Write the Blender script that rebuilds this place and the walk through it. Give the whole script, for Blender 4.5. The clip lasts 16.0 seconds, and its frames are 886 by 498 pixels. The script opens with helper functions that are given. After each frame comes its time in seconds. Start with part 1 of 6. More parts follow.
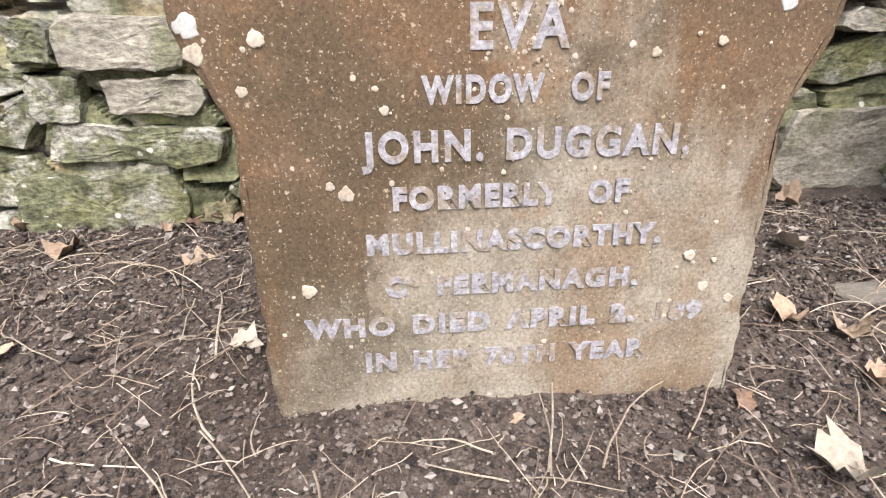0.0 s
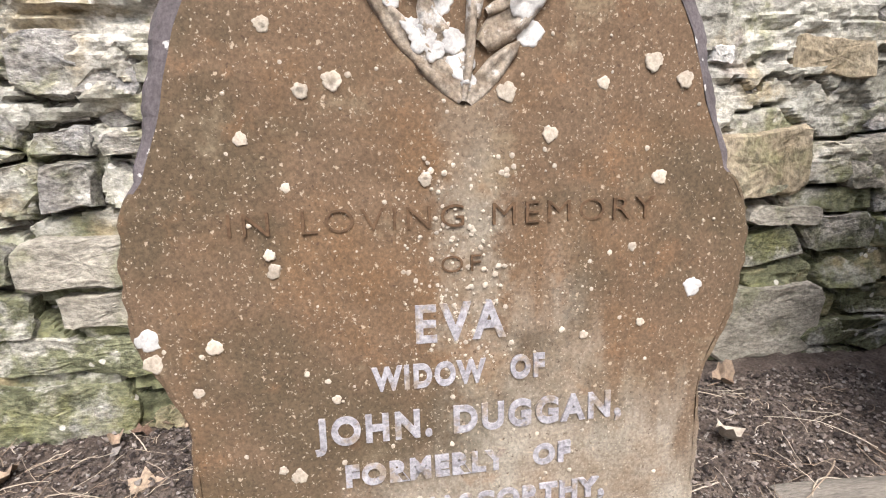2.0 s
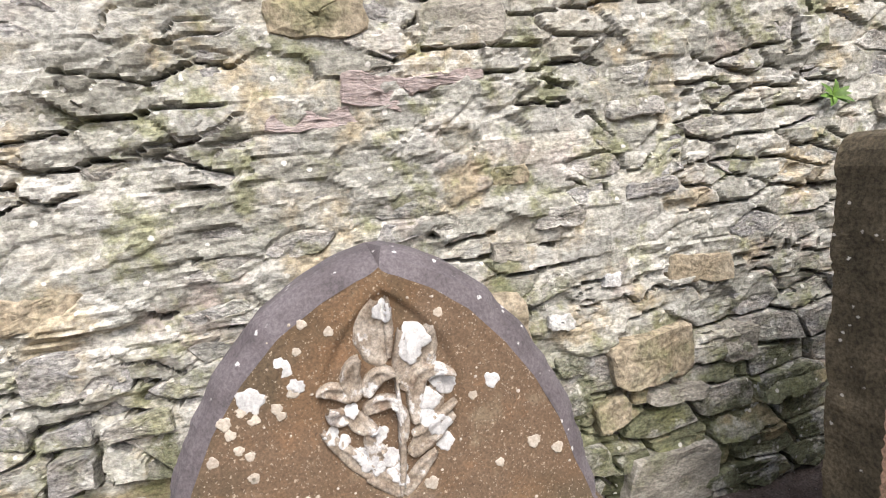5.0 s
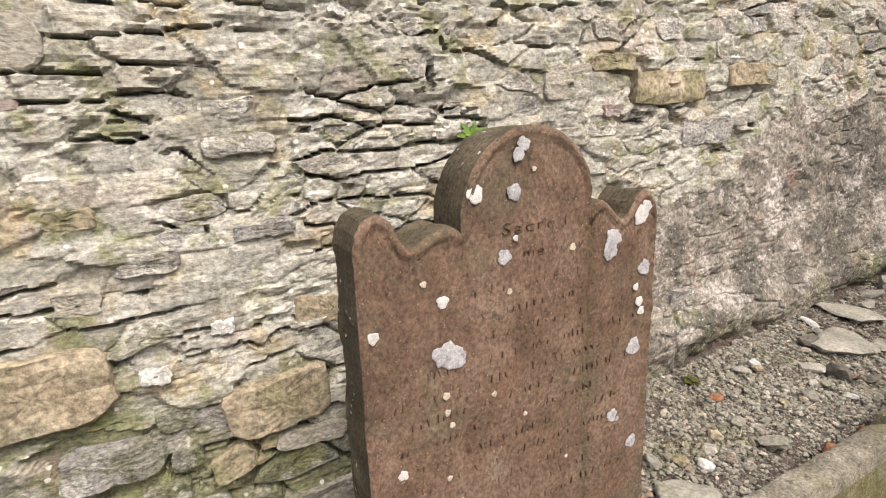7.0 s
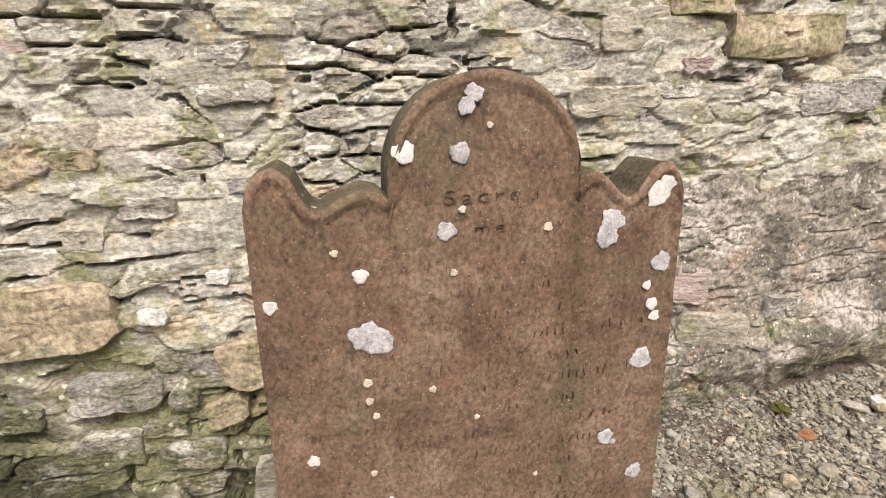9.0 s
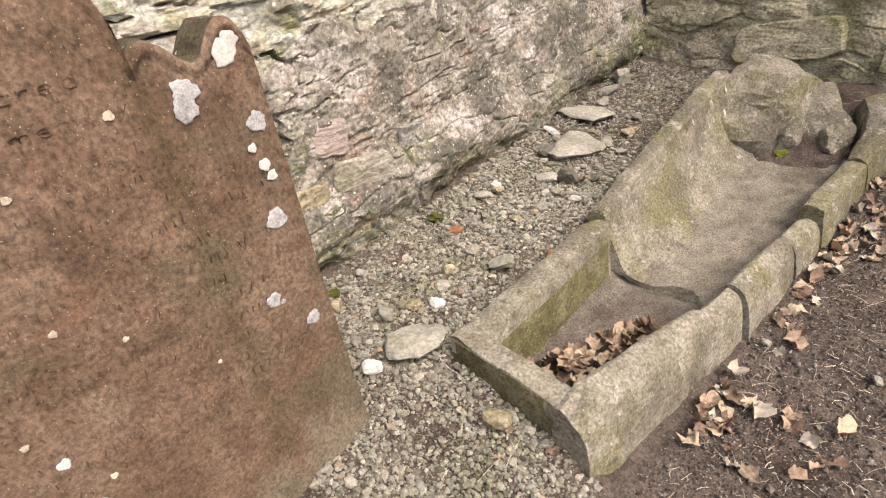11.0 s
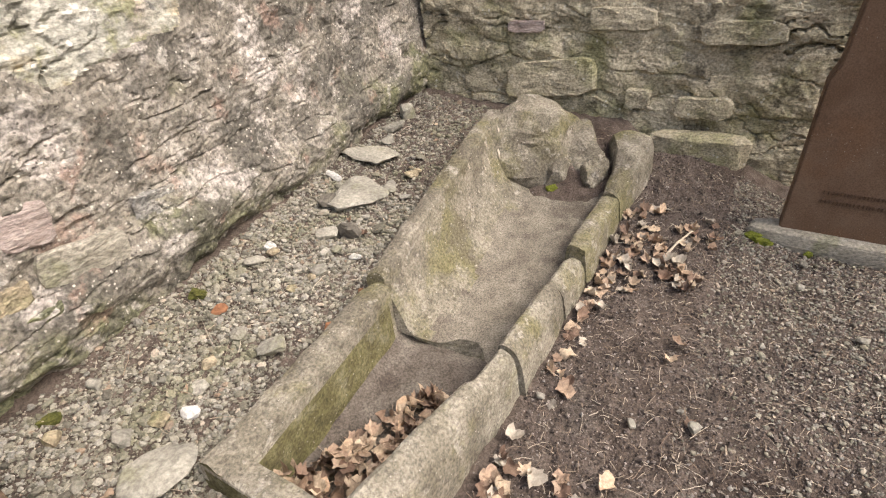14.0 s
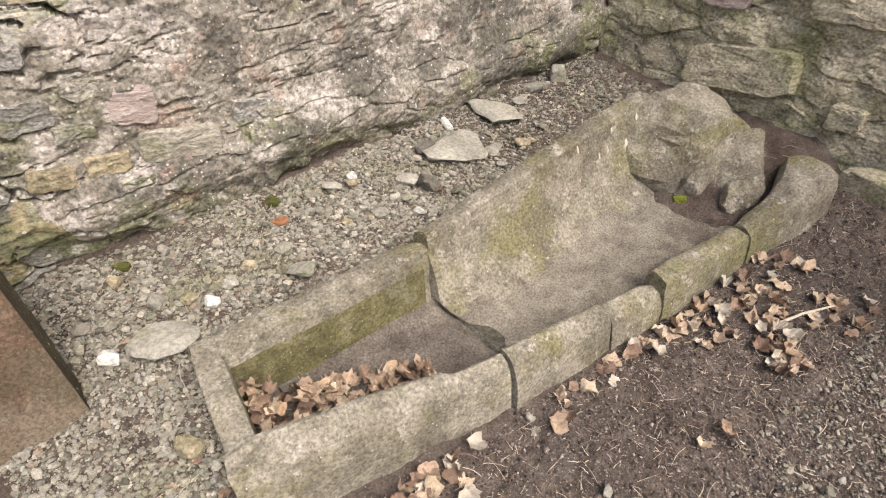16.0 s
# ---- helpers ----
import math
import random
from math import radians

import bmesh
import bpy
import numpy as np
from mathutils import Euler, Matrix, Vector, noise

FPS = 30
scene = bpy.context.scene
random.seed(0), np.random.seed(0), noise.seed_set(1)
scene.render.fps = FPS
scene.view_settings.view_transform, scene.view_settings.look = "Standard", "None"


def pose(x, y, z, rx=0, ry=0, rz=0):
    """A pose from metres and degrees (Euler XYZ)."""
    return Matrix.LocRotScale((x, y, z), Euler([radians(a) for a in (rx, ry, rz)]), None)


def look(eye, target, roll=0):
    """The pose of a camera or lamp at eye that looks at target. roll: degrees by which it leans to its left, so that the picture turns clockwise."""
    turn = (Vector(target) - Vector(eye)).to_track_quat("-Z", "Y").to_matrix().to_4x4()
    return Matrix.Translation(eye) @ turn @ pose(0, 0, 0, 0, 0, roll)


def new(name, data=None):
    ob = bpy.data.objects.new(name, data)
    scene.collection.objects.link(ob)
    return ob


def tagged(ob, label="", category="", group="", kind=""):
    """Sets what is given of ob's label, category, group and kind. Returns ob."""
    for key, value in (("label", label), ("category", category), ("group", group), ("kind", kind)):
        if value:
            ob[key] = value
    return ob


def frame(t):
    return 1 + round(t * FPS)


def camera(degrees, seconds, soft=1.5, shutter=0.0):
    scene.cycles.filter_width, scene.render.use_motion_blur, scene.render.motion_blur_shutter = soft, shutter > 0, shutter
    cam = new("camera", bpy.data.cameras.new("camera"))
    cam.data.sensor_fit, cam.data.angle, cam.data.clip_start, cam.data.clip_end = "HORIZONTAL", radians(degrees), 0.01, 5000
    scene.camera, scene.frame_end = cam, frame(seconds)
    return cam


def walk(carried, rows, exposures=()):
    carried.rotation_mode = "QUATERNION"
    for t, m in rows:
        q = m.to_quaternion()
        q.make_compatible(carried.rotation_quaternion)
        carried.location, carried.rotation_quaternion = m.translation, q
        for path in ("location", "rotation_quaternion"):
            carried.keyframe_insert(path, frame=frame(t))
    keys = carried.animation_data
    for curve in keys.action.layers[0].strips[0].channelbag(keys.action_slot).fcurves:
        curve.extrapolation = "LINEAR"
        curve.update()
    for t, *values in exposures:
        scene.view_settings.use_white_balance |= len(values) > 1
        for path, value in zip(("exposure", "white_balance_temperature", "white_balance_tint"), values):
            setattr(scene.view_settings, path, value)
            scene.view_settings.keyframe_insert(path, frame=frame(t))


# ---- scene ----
cam = camera(80.2, 16.0, soft=1.15)
PATH = [
    (0, (-0.012, -0.036, 0.455), (0.03, 1.801, -0.334), -1.0),
    (0.5, (-0.008, -0.037, 0.459), (0.066, 1.813, -0.298), -0.5),
    (1, (-0.005, -0.036, 0.476), (0.108, 1.834, -0.225), -0.3),
    (1.5, (0.003, -0.026, 0.543), (0.177, 1.874, -0.059), -0.6),
    (2, (0.008, -0.014, 0.665), (0.209, 1.926, 0.223), -1.3),
    (2.5, (0.008, -0.026, 0.764), (0.196, 1.948, 0.501), -2.0),
    (3, (0.002, -0.042, 0.813), (0.183, 1.945, 0.674), -1.8),
    (3.2, (0.0, -0.044, 0.817), (0.18, 1.944, 0.705), -1.6),
    (5.3, (0.086, -0.236, 1.236), (0.538, 1.678, 0.87), -7.1),
    (5.5, (0.128, -0.308, 1.269), (0.673, 1.574, 0.864), -7.8),
    (6, (0.352, -0.388, 1.283), (1.058, 1.426, 0.827), -7.2),
    (6.5, (0.593, -0.408, 1.297), (1.363, 1.378, 0.833), -4.7),
    (7, (0.809, -0.275, 1.297), (1.555, 1.527, 0.85), -2.5),
    (7.5, (0.967, -0.193, 1.308), (1.526, 1.679, 0.881), -1.3),
    (8, (1.125, -0.201, 1.301), (1.417, 1.732, 0.878), -0.7),
    (8.2, (1.173, -0.209, 1.294), (1.378, 1.734, 0.867), -1.0),
    (10.3, (1.23, -0.259, 1.197), (1.833, 1.432, 0.316), -5.1),
    (10.5, (1.266, -0.28, 1.199), (2.011, 1.331, 0.277), -6.3),
    (11, (1.352, -0.319, 1.207), (2.399, 1.043, 0.184), -9.2),
    (11.5, (1.419, -0.358, 1.217), (2.618, 0.829, 0.143), -10.0),
    (12, (1.447, -0.374, 1.238), (2.733, 0.728, 0.175), -9.1),
    (12.5, (1.494, -0.378, 1.256), (2.863, 0.636, 0.209), -7.4),
    (13, (1.544, -0.384, 1.277), (2.96, 0.564, 0.229), -5.8),
    (13.5, (1.576, -0.388, 1.282), (2.995, 0.539, 0.22), -5.2),
    (14, (1.701, -0.344, 1.301), (3.122, 0.558, 0.221), -4.2),
    (14.5, (1.846, -0.325, 1.292), (3.201, 0.614, 0.159), -4.2),
    (15, (1.968, -0.415, 1.302), (3.138, 0.679, 0.105), -2.4),
    (15.5, (2.092, -0.556, 1.307), (3.055, 0.701, 0.085), -0.5),
    (16, (2.114, -0.59, 1.302), (2.973, 0.743, 0.082), -0.6),
]
walk(cam, [(t, look(eye, target, roll)) for t, eye, target, roll in PATH],
     exposures=((0.0, 0.93, 6080, 10), (3.0, 0.93, 6080, 10), (5.5, 0.76, 6020, 10), (6.5, 0.71, 6300, 10), (7.2, 0.695, 6540, 10), (8.0, 0.685, 6560, 10), (10.5, 0.86, 6780, 11), (12.5, 0.85, 6680, 10), (14.5, 0.84, 6580, 10), (16.0, 0.81, 6480, 10)))

# ---- light: a bright overcast day, the sun wide and veiled, from the open side ----
SUN_DIR = Vector((0.08, -0.70, 0.95)).normalized()
world = bpy.data.worlds.new("overcast_sky")
scene.world = world
world.use_nodes = True
wn = world.node_tree
sky = wn.nodes.new("ShaderNodeTexSky")
sky.sky_type, sky.sun_disc = "NISHITA", False
sky.sun_elevation = math.asin(SUN_DIR.z)
sky.sun_rotation = math.atan2(SUN_DIR.x, SUN_DIR.y)
sky.air_density, sky.dust_density, sky.ozone_density = 1.0, 7.0, 0.6
wn.nodes["Background"].inputs["Strength"].default_value = 0.15
wn.links.new(sky.outputs["Color"], wn.nodes["Background"].inputs["Color"])
sun = new("sun", bpy.data.lights.new("sun", "SUN"))
sun.data.energy, sun.data.angle, sun.data.color = 1.4, radians(30), (1.0, 0.97, 0.93)
sun.matrix_world = look(SUN_DIR * 20, (0, 0, 0))


# ---- materials ----
def surface(name, ramp, scale=6.0, stretch=(1, 1, 1), piece=0.0, hue=0.0, patches=(), specks=(), rough=0.9, bump=0.5, dist=0.01,
            fine=70.0, contrast=0.35, stain=None, streak=None, metal=0.0):
    """A weathered surface: a ramp of colours over coarse grain, fine grain, patches of growth, round specks, relief."""
    m = bpy.data.materials.new(name)
    m.use_nodes = True
    nt = m.node_tree
    bsdf = nt.nodes["Principled BSDF"]

    def add(kind, **ins):
        n = nt.nodes.new(kind)
        for k, v in ins.items():
            n.inputs[k.replace("_", " ")].default_value = v
        return n

    def wire(a, b):
        nt.links.new(a, b)

    geo = add("ShaderNodeNewGeometry")
    info = add("ShaderNodeObjectInfo")
    mul = add("ShaderNodeVectorMath")
    mul.operation = "MULTIPLY"
    mul.inputs[1].default_value = stretch
    wire(geo.outputs["Position"], mul.inputs[0])
    rnd = add("ShaderNodeMath")
    rnd.operation = "ADD"
    wire(info.outputs["Random"], rnd.inputs[0])
    wire(geo.outputs["Random Per Island"], rnd.inputs[1])
    fr = add("ShaderNodeMath")
    fr.operation = "FRACT"
    wire(rnd.outputs[0], fr.inputs[0])
    coarse = add("ShaderNodeTexNoise", Scale=scale, Detail=7.0, Roughness=0.62)
    wire(mul.outputs[0], coarse.inputs["Vector"])
    small = add("ShaderNodeTexNoise", Scale=fine, Detail=5.0, Roughness=0.7)
    wire(mul.outputs[0], small.inputs["Vector"])
    # the ramp runs over the grain and, for loose pieces, over each piece's own number
    pick = add("ShaderNodeMix")
    pick.inputs["Factor"].default_value = piece
    wire(coarse.outputs["Fac"], pick.inputs["A"])
    wire(fr.outputs[0], pick.inputs["B"])
    cr = add("ShaderNodeValToRGB")
    el = cr.color_ramp.elements
    while len(el) < len(ramp):
        el.new(0.5)
    for e, (p, c) in zip(el, ramp):
        e.position, e.color = p, (*c, 1)
    wire(pick.outputs["Result"], cr.inputs["Fac"])
    col = cr.outputs["Color"]

    def blend(a, b_colour, fac, mode="MIX"):
        mx = add("ShaderNodeMix")
        mx.data_type, mx.blend_type = "RGBA", mode
        wire(a, mx.inputs["A"])
        if isinstance(b_colour, tuple):
            mx.inputs["B"].default_value = (*b_colour, 1)
        else:
            wire(b_colour, mx.inputs["B"])
        if isinstance(fac, float):
            mx.inputs["Factor"].default_value = fac
        else:
            wire(fac, mx.inputs["Factor"])
        return mx.outputs["Result"]

    def ranged(v, lo, hi, top=1.0):
        mr = add("ShaderNodeMapRange")
        mr.interpolation_type = "SMOOTHSTEP"
        for k, q in (("From Min", lo), ("From Max", hi), ("To Min", 0.0), ("To Max", top)):
            mr.inputs[k].default_value = q
        wire(v, mr.inputs["Value"])
        return mr.outputs["Result"]

    if stain:
        # a weathering stain: (colour, middle x, spread, height, softness)
        c, mid, spread, height, soft = stain
        sep = add("ShaderNodeSeparateXYZ")
        wire(geo.outputs["Position"], sep.inputs[0])
        off = add("ShaderNodeMath")
        off.operation = "SUBTRACT"
        wire(sep.outputs["X"], off.inputs[0])
        off.inputs[1].default_value = mid
        ab = add("ShaderNodeMath")
        ab.operation = "ABSOLUTE"
        wire(off.outputs[0], ab.inputs[0])
        ma = add("ShaderNodeMath")
        ma.operation = "MULTIPLY_ADD"
        wire(ab.outputs[0], ma.inputs[0])
        ma.inputs[1].default_value = spread
        wire(sep.outputs["Z"], ma.inputs[2])
        runs = add("ShaderNodeTexNoise", Scale=1.0, Detail=5.0, Roughness=0.6)
        sm = add("ShaderNodeVectorMath")
        sm.operation = "MULTIPLY"
        sm.inputs[1].default_value = (16, 16, 3.0)
        wire(geo.outputs["Position"], sm.inputs[0])
        wire(sm.outputs[0], runs.inputs["Vector"])
        mb = add("ShaderNodeMath")
        mb.operation = "MULTIPLY_ADD"
        wire(runs.outputs["Fac"], mb.inputs[0])
        mb.inputs[1].default_value = 0.55
        wire(ma.outputs[0], mb.inputs[2])
        col = blend(col, c, ranged(mb.outputs[0], height - soft + 0.27, height + soft + 0.27, 0.94))
    if streak:
        # a run of colour, pale leached stone on one, a painted dark channel on another: (colour, middle x, half width,
        # foot, head)
        c, mid, half, foot, head = streak
        sx = add("ShaderNodeSeparateXYZ")
        wire(geo.outputs["Position"], sx.inputs[0])
        so = add("ShaderNodeMath")
        so.operation = "SUBTRACT"
        wire(sx.outputs["X"], so.inputs[0])
        so.inputs[1].default_value = mid
        sa = add("ShaderNodeMath")
        sa.operation = "ABSOLUTE"
        wire(so.outputs[0], sa.inputs[0])
        sn = add("ShaderNodeTexNoise", Scale=28.0, Detail=6.0, Roughness=0.7)
        wire(geo.outputs["Position"], sn.inputs["Vector"])
        sd = add("ShaderNodeMath")
        sd.operation = "MULTIPLY_ADD"
        wire(sn.outputs["Fac"], sd.inputs[0])
        sd.inputs[1].default_value = 0.16
        wire(sa.outputs[0], sd.inputs[2])
        across = ranged(sd.outputs[0], half + 0.105, half + 0.055, 0.8)
        along = add("ShaderNodeMath")
        along.operation = "MULTIPLY"
        wire(ranged(sx.outputs["Z"], head, head - 0.18), along.inputs[0])
        wire(ranged(sx.outputs["Z"], foot - 0.1, foot), along.inputs[1])
        both = add("ShaderNodeMath")
        both.operation = "MULTIPLY"
        wire(across, both.inputs[0])
        wire(along.outputs[0], both.inputs[1])
        col = blend(col, c, both.outputs[0])
    for k, (c, sc, lo, hi, top, *low) in enumerate(patches):
        pn = add("ShaderNodeTexNoise", Scale=sc, Detail=6.0, Roughness=0.65)
        sh = add("ShaderNodeVectorMath")
        sh.operation = "ADD"
        sh.inputs[1].default_value = (3.7 * k + 1.3, 7.1 * k, 2.9 * k)
        wire(geo.outputs["Position"], sh.inputs[0])
        wire(sh.outputs[0], pn.inputs["Vector"])
        grown = pn.outputs["Fac"]
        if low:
            # growth thicker near a wall's foot, its darkest also painted shade: (strength, height)
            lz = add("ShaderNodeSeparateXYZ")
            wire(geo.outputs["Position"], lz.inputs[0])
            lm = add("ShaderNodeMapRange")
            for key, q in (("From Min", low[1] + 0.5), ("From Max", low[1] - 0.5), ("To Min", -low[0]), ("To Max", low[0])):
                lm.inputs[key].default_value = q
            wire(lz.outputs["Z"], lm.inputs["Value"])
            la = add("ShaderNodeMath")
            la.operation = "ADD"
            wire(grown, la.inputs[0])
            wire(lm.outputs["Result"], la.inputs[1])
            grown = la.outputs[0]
        col = blend(col, c, ranged(grown, lo, hi, top))
    g = ranged(small.outputs["Fac"], 0.28, 0.72)
    gr = add("ShaderNodeValToRGB")
    lo_v, hi_v = 1 - contrast, 1 + contrast * 0.55
    gr.color_ramp.elements[0].color = (lo_v, lo_v, lo_v, 1)
    gr.color_ramp.elements[1].color = (hi_v, hi_v, hi_v, 1)
    wire(g, gr.inputs["Fac"])
    col = blend(col, gr.outputs["Color"], 1.0, "MULTIPLY")
    for k, (c, sc, radius, keep) in enumerate(specks):
        vo = add("ShaderNodeTexVoronoi", Scale=sc)
        warp = add("ShaderNodeMix")
        warp.data_type = "VECTOR"
        warp.inputs["Factor"].default_value = 0.012
        wire(geo.outputs["Position"], warp.inputs["A"])
        wire(small.outputs["Color"], warp.inputs["B"])
        wire(warp.outputs["Result"], vo.inputs["Vector"])
        near = ranged(vo.outputs["Distance"], radius, radius * 0.7)
        sepc = add("ShaderNodeSeparateColor")
        wire(vo.outputs["Color"], sepc.inputs[0])
        on = ranged(sepc.outputs[0], 1 - keep, 1 - keep + 0.02, 0.85)
        both = add("ShaderNodeMath")
        both.operation = "MULTIPLY"
        wire(near, both.inputs[0])
        wire(on, both.inputs[1])
        col = blend(col, c, both.outputs[0])
    if piece or hue:
        hs = add("ShaderNodeHueSaturation")
        vr = add("ShaderNodeMapRange")
        vr.inputs["To Min"].default_value, vr.inputs["To Max"].default_value = 1 - hue, 1 + hue
        fr2 = add("ShaderNodeMath")
        fr2.operation = "MULTIPLY"
        fr2.inputs[1].default_value = 7.31
        wire(fr.outputs[0], fr2.inputs[0])
        fr3 = add("ShaderNodeMath")
        fr3.operation = "FRACT"
        wire(fr2.outputs[0], fr3.inputs[0])
        wire(fr3.outputs[0], vr.inputs["Value"])
        wire(vr.outputs["Result"], hs.inputs["Value"])
        wire(col, hs.inputs["Color"])
        col = hs.outputs["Color"]
    wire(col, bsdf.inputs["Base Color"])
    bsdf.inputs["Roughness"].default_value = rough
    bsdf.inputs["Metallic"].default_value = metal
    bsdf.inputs["Specular IOR Level"].default_value = 0.25
    b1 = add("ShaderNodeBump", Strength=bump, Distance=dist)
    wire(coarse.outputs["Fac"], b1.inputs["Height"])
    b2 = add("ShaderNodeBump", Strength=bump, Distance=dist * 0.3)
    wire(small.outputs["Fac"], b2.inputs["Height"])
    wire(b1.outputs["Normal"], b2.inputs["Normal"])
    wire(b2.outputs["Normal"], bsdf.inputs["Normal"])
    return m


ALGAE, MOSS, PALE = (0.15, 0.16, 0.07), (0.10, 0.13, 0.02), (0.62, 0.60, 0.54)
# near-black green low down: dark algae plus the undercut foot's shade, painted in
M_WALL = surface("rubble_stone", [(0.0, (0.16, 0.145, 0.125)), (0.25, (0.34, 0.315, 0.275)), (0.42, (0.335, 0.325, 0.31)), (0.58, (0.41, 0.38, 0.33)),
                                  (0.72, (0.32, 0.315, 0.285)), (0.86, (0.38, 0.32, 0.265)), (1.0, (0.48, 0.465, 0.44))],
                 scale=13, stretch=(1, 1, 1.7), piece=0.32, hue=0.14, fine=75, contrast=0.65,
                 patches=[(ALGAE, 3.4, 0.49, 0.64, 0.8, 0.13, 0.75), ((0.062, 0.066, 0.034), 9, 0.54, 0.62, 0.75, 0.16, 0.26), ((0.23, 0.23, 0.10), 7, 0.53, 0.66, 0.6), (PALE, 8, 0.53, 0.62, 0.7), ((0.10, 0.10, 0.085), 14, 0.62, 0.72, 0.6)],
                 specks=[((0.66, 0.64, 0.58), 45, 0.32, 0.12)], bump=0.9, dist=0.02)
M_MORTAR = surface("old_lime_mortar", [(0.2, (0.18, 0.172, 0.14)), (0.4, (0.345, 0.335, 0.285)), (0.55, (0.425, 0.415, 0.37)), (0.7, (0.40, 0.375, 0.305)), (0.9, (0.55, 0.54, 0.50))],
                   scale=7, stretch=(1, 1, 1.6), piece=0.30, hue=0.13, fine=65, contrast=0.55,
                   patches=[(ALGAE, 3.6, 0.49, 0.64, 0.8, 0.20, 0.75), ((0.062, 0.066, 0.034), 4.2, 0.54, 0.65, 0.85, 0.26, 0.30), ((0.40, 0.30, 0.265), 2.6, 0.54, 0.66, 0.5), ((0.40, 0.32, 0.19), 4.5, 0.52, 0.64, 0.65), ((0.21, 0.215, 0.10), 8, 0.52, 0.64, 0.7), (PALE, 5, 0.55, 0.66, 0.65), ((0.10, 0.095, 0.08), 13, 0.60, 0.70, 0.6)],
                   specks=[((0.68, 0.66, 0.60), 38, 0.3, 0.14)], bump=0.9, dist=0.014)
M_RENDER = surface("crumbling_render", [(0.2, (0.13, 0.116, 0.098)), (0.45, (0.25, 0.226, 0.19)), (0.6, (0.335, 0.306, 0.265)), (0.85, (0.46, 0.43, 0.39))],
                   scale=9, stretch=(1, 1, 1.1), fine=60, contrast=0.65,
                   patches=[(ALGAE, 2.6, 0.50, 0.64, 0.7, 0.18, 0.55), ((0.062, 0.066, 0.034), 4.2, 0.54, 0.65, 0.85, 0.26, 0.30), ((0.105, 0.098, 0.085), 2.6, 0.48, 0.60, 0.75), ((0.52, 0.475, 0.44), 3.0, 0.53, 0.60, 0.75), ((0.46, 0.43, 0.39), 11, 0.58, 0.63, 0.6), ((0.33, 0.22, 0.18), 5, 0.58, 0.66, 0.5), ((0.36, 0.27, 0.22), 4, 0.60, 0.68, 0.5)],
                   specks=[((0.56, 0.53, 0.47), 75, 0.32, 0.16), ((0.10, 0.09, 0.08), 70, 0.34, 0.22)], bump=1.0, dist=0.02)
M_GREENWALL = surface("algae_covered_stone", [(0.0, (0.24, 0.21, 0.15)), (0.3, (0.42, 0.375, 0.275)), (0.5, (0.51, 0.46, 0.35)), (0.7, (0.42, 0.385, 0.28)), (1.0, (0.58, 0.53, 0.43))],
                      scale=12, stretch=(1, 1, 1.4), piece=0.30, hue=0.14, fine=75, contrast=0.6,
                      patches=[((0.19, 0.20, 0.075), 2.6, 0.46, 0.64, 0.65), (PALE, 9, 0.62, 0.70, 0.5), ((0.08, 0.072, 0.058), 6, 0.56, 0.68, 0.7), ((0.60, 0.55, 0.42), 4, 0.56, 0.66, 0.6)],
                      specks=[((0.55, 0.54, 0.47), 42, 0.3, 0.1)], bump=0.9, dist=0.018)
M_DARKSTONE = surface("bare_stone_core", [(0.3, (0.10, 0.09, 0.075)), (0.7, (0.22, 0.20, 0.17))], scale=6, bump=0.7)
M_SOIL = surface("dark_crumbly_soil", [(0.25, (0.060, 0.046, 0.038)), (0.5, (0.125, 0.098, 0.082)), (0.75, (0.19, 0.155, 0.130))], scale=16, fine=140, contrast=0.55,
                 patches=[((0.13, 0.115, 0.10), 5, 0.56, 0.70, 0.5), ((0.050, 0.034, 0.026), 2.2, 0.5, 0.65, 0.6)], specks=[((0.28, 0.26, 0.24), 90, 0.26, 0.10)], bump=1.0, dist=0.02)
M_CRUMB = surface("soil_crumbs_and_grit", [(0.0, (0.030, 0.024, 0.022)), (0.35, (0.080, 0.064, 0.058)), (0.6, (0.16, 0.132, 0.116)), (0.85, (0.22, 0.186, 0.163)), (1.0, (0.42, 0.39, 0.36))],
                  scale=40, piece=0.92, hue=0.3, fine=200, bump=0.6, dist=0.004)
M_GRAVEL = surface("mixed_gravel", [(0.0, (0.11, 0.10, 0.085)), (0.22, (0.195, 0.182, 0.145)), (0.5, (0.275, 0.257, 0.208)), (0.7, (0.24, 0.23, 0.205)), (0.85, (0.37, 0.345, 0.29)), (0.95, (0.29, 0.20, 0.14)), (1.0, (0.62, 0.60, 0.56))],
                   scale=20, piece=0.85, hue=0.25, fine=160, contrast=0.35, patches=[((0.17, 0.17, 0.09), 4, 0.52, 0.66, 0.4)], bump=0.7, dist=0.006)
M_COFFIN = surface("worn_grey_sandstone", [(0.2, (0.120, 0.104, 0.078)), (0.42, (0.200, 0.180, 0.140)), (0.56, (0.272, 0.248, 0.200)), (0.72, (0.375, 0.348, 0.292))], scale=11, fine=100, contrast=0.55,
                   patches=[((0.170, 0.156, 0.070), 3.6, 0.46, 0.60, 0.75), ((0.115, 0.10, 0.078), 2.4, 0.50, 0.62, 0.6), ((0.44, 0.41, 0.36), 15, 0.58, 0.66, 0.6), ((0.10, 0.088, 0.066), 22, 0.58, 0.68, 0.6), ((0.30, 0.27, 0.22), 5, 0.54, 0.62, 0.6)],
                   specks=[((0.48, 0.45, 0.39), 100, 0.26, 0.08), ((0.09, 0.08, 0.06), 60, 0.20, 0.14), ((0.10, 0.085, 0.06), 130, 0.26, 0.10)], bump=1.0, dist=0.012)
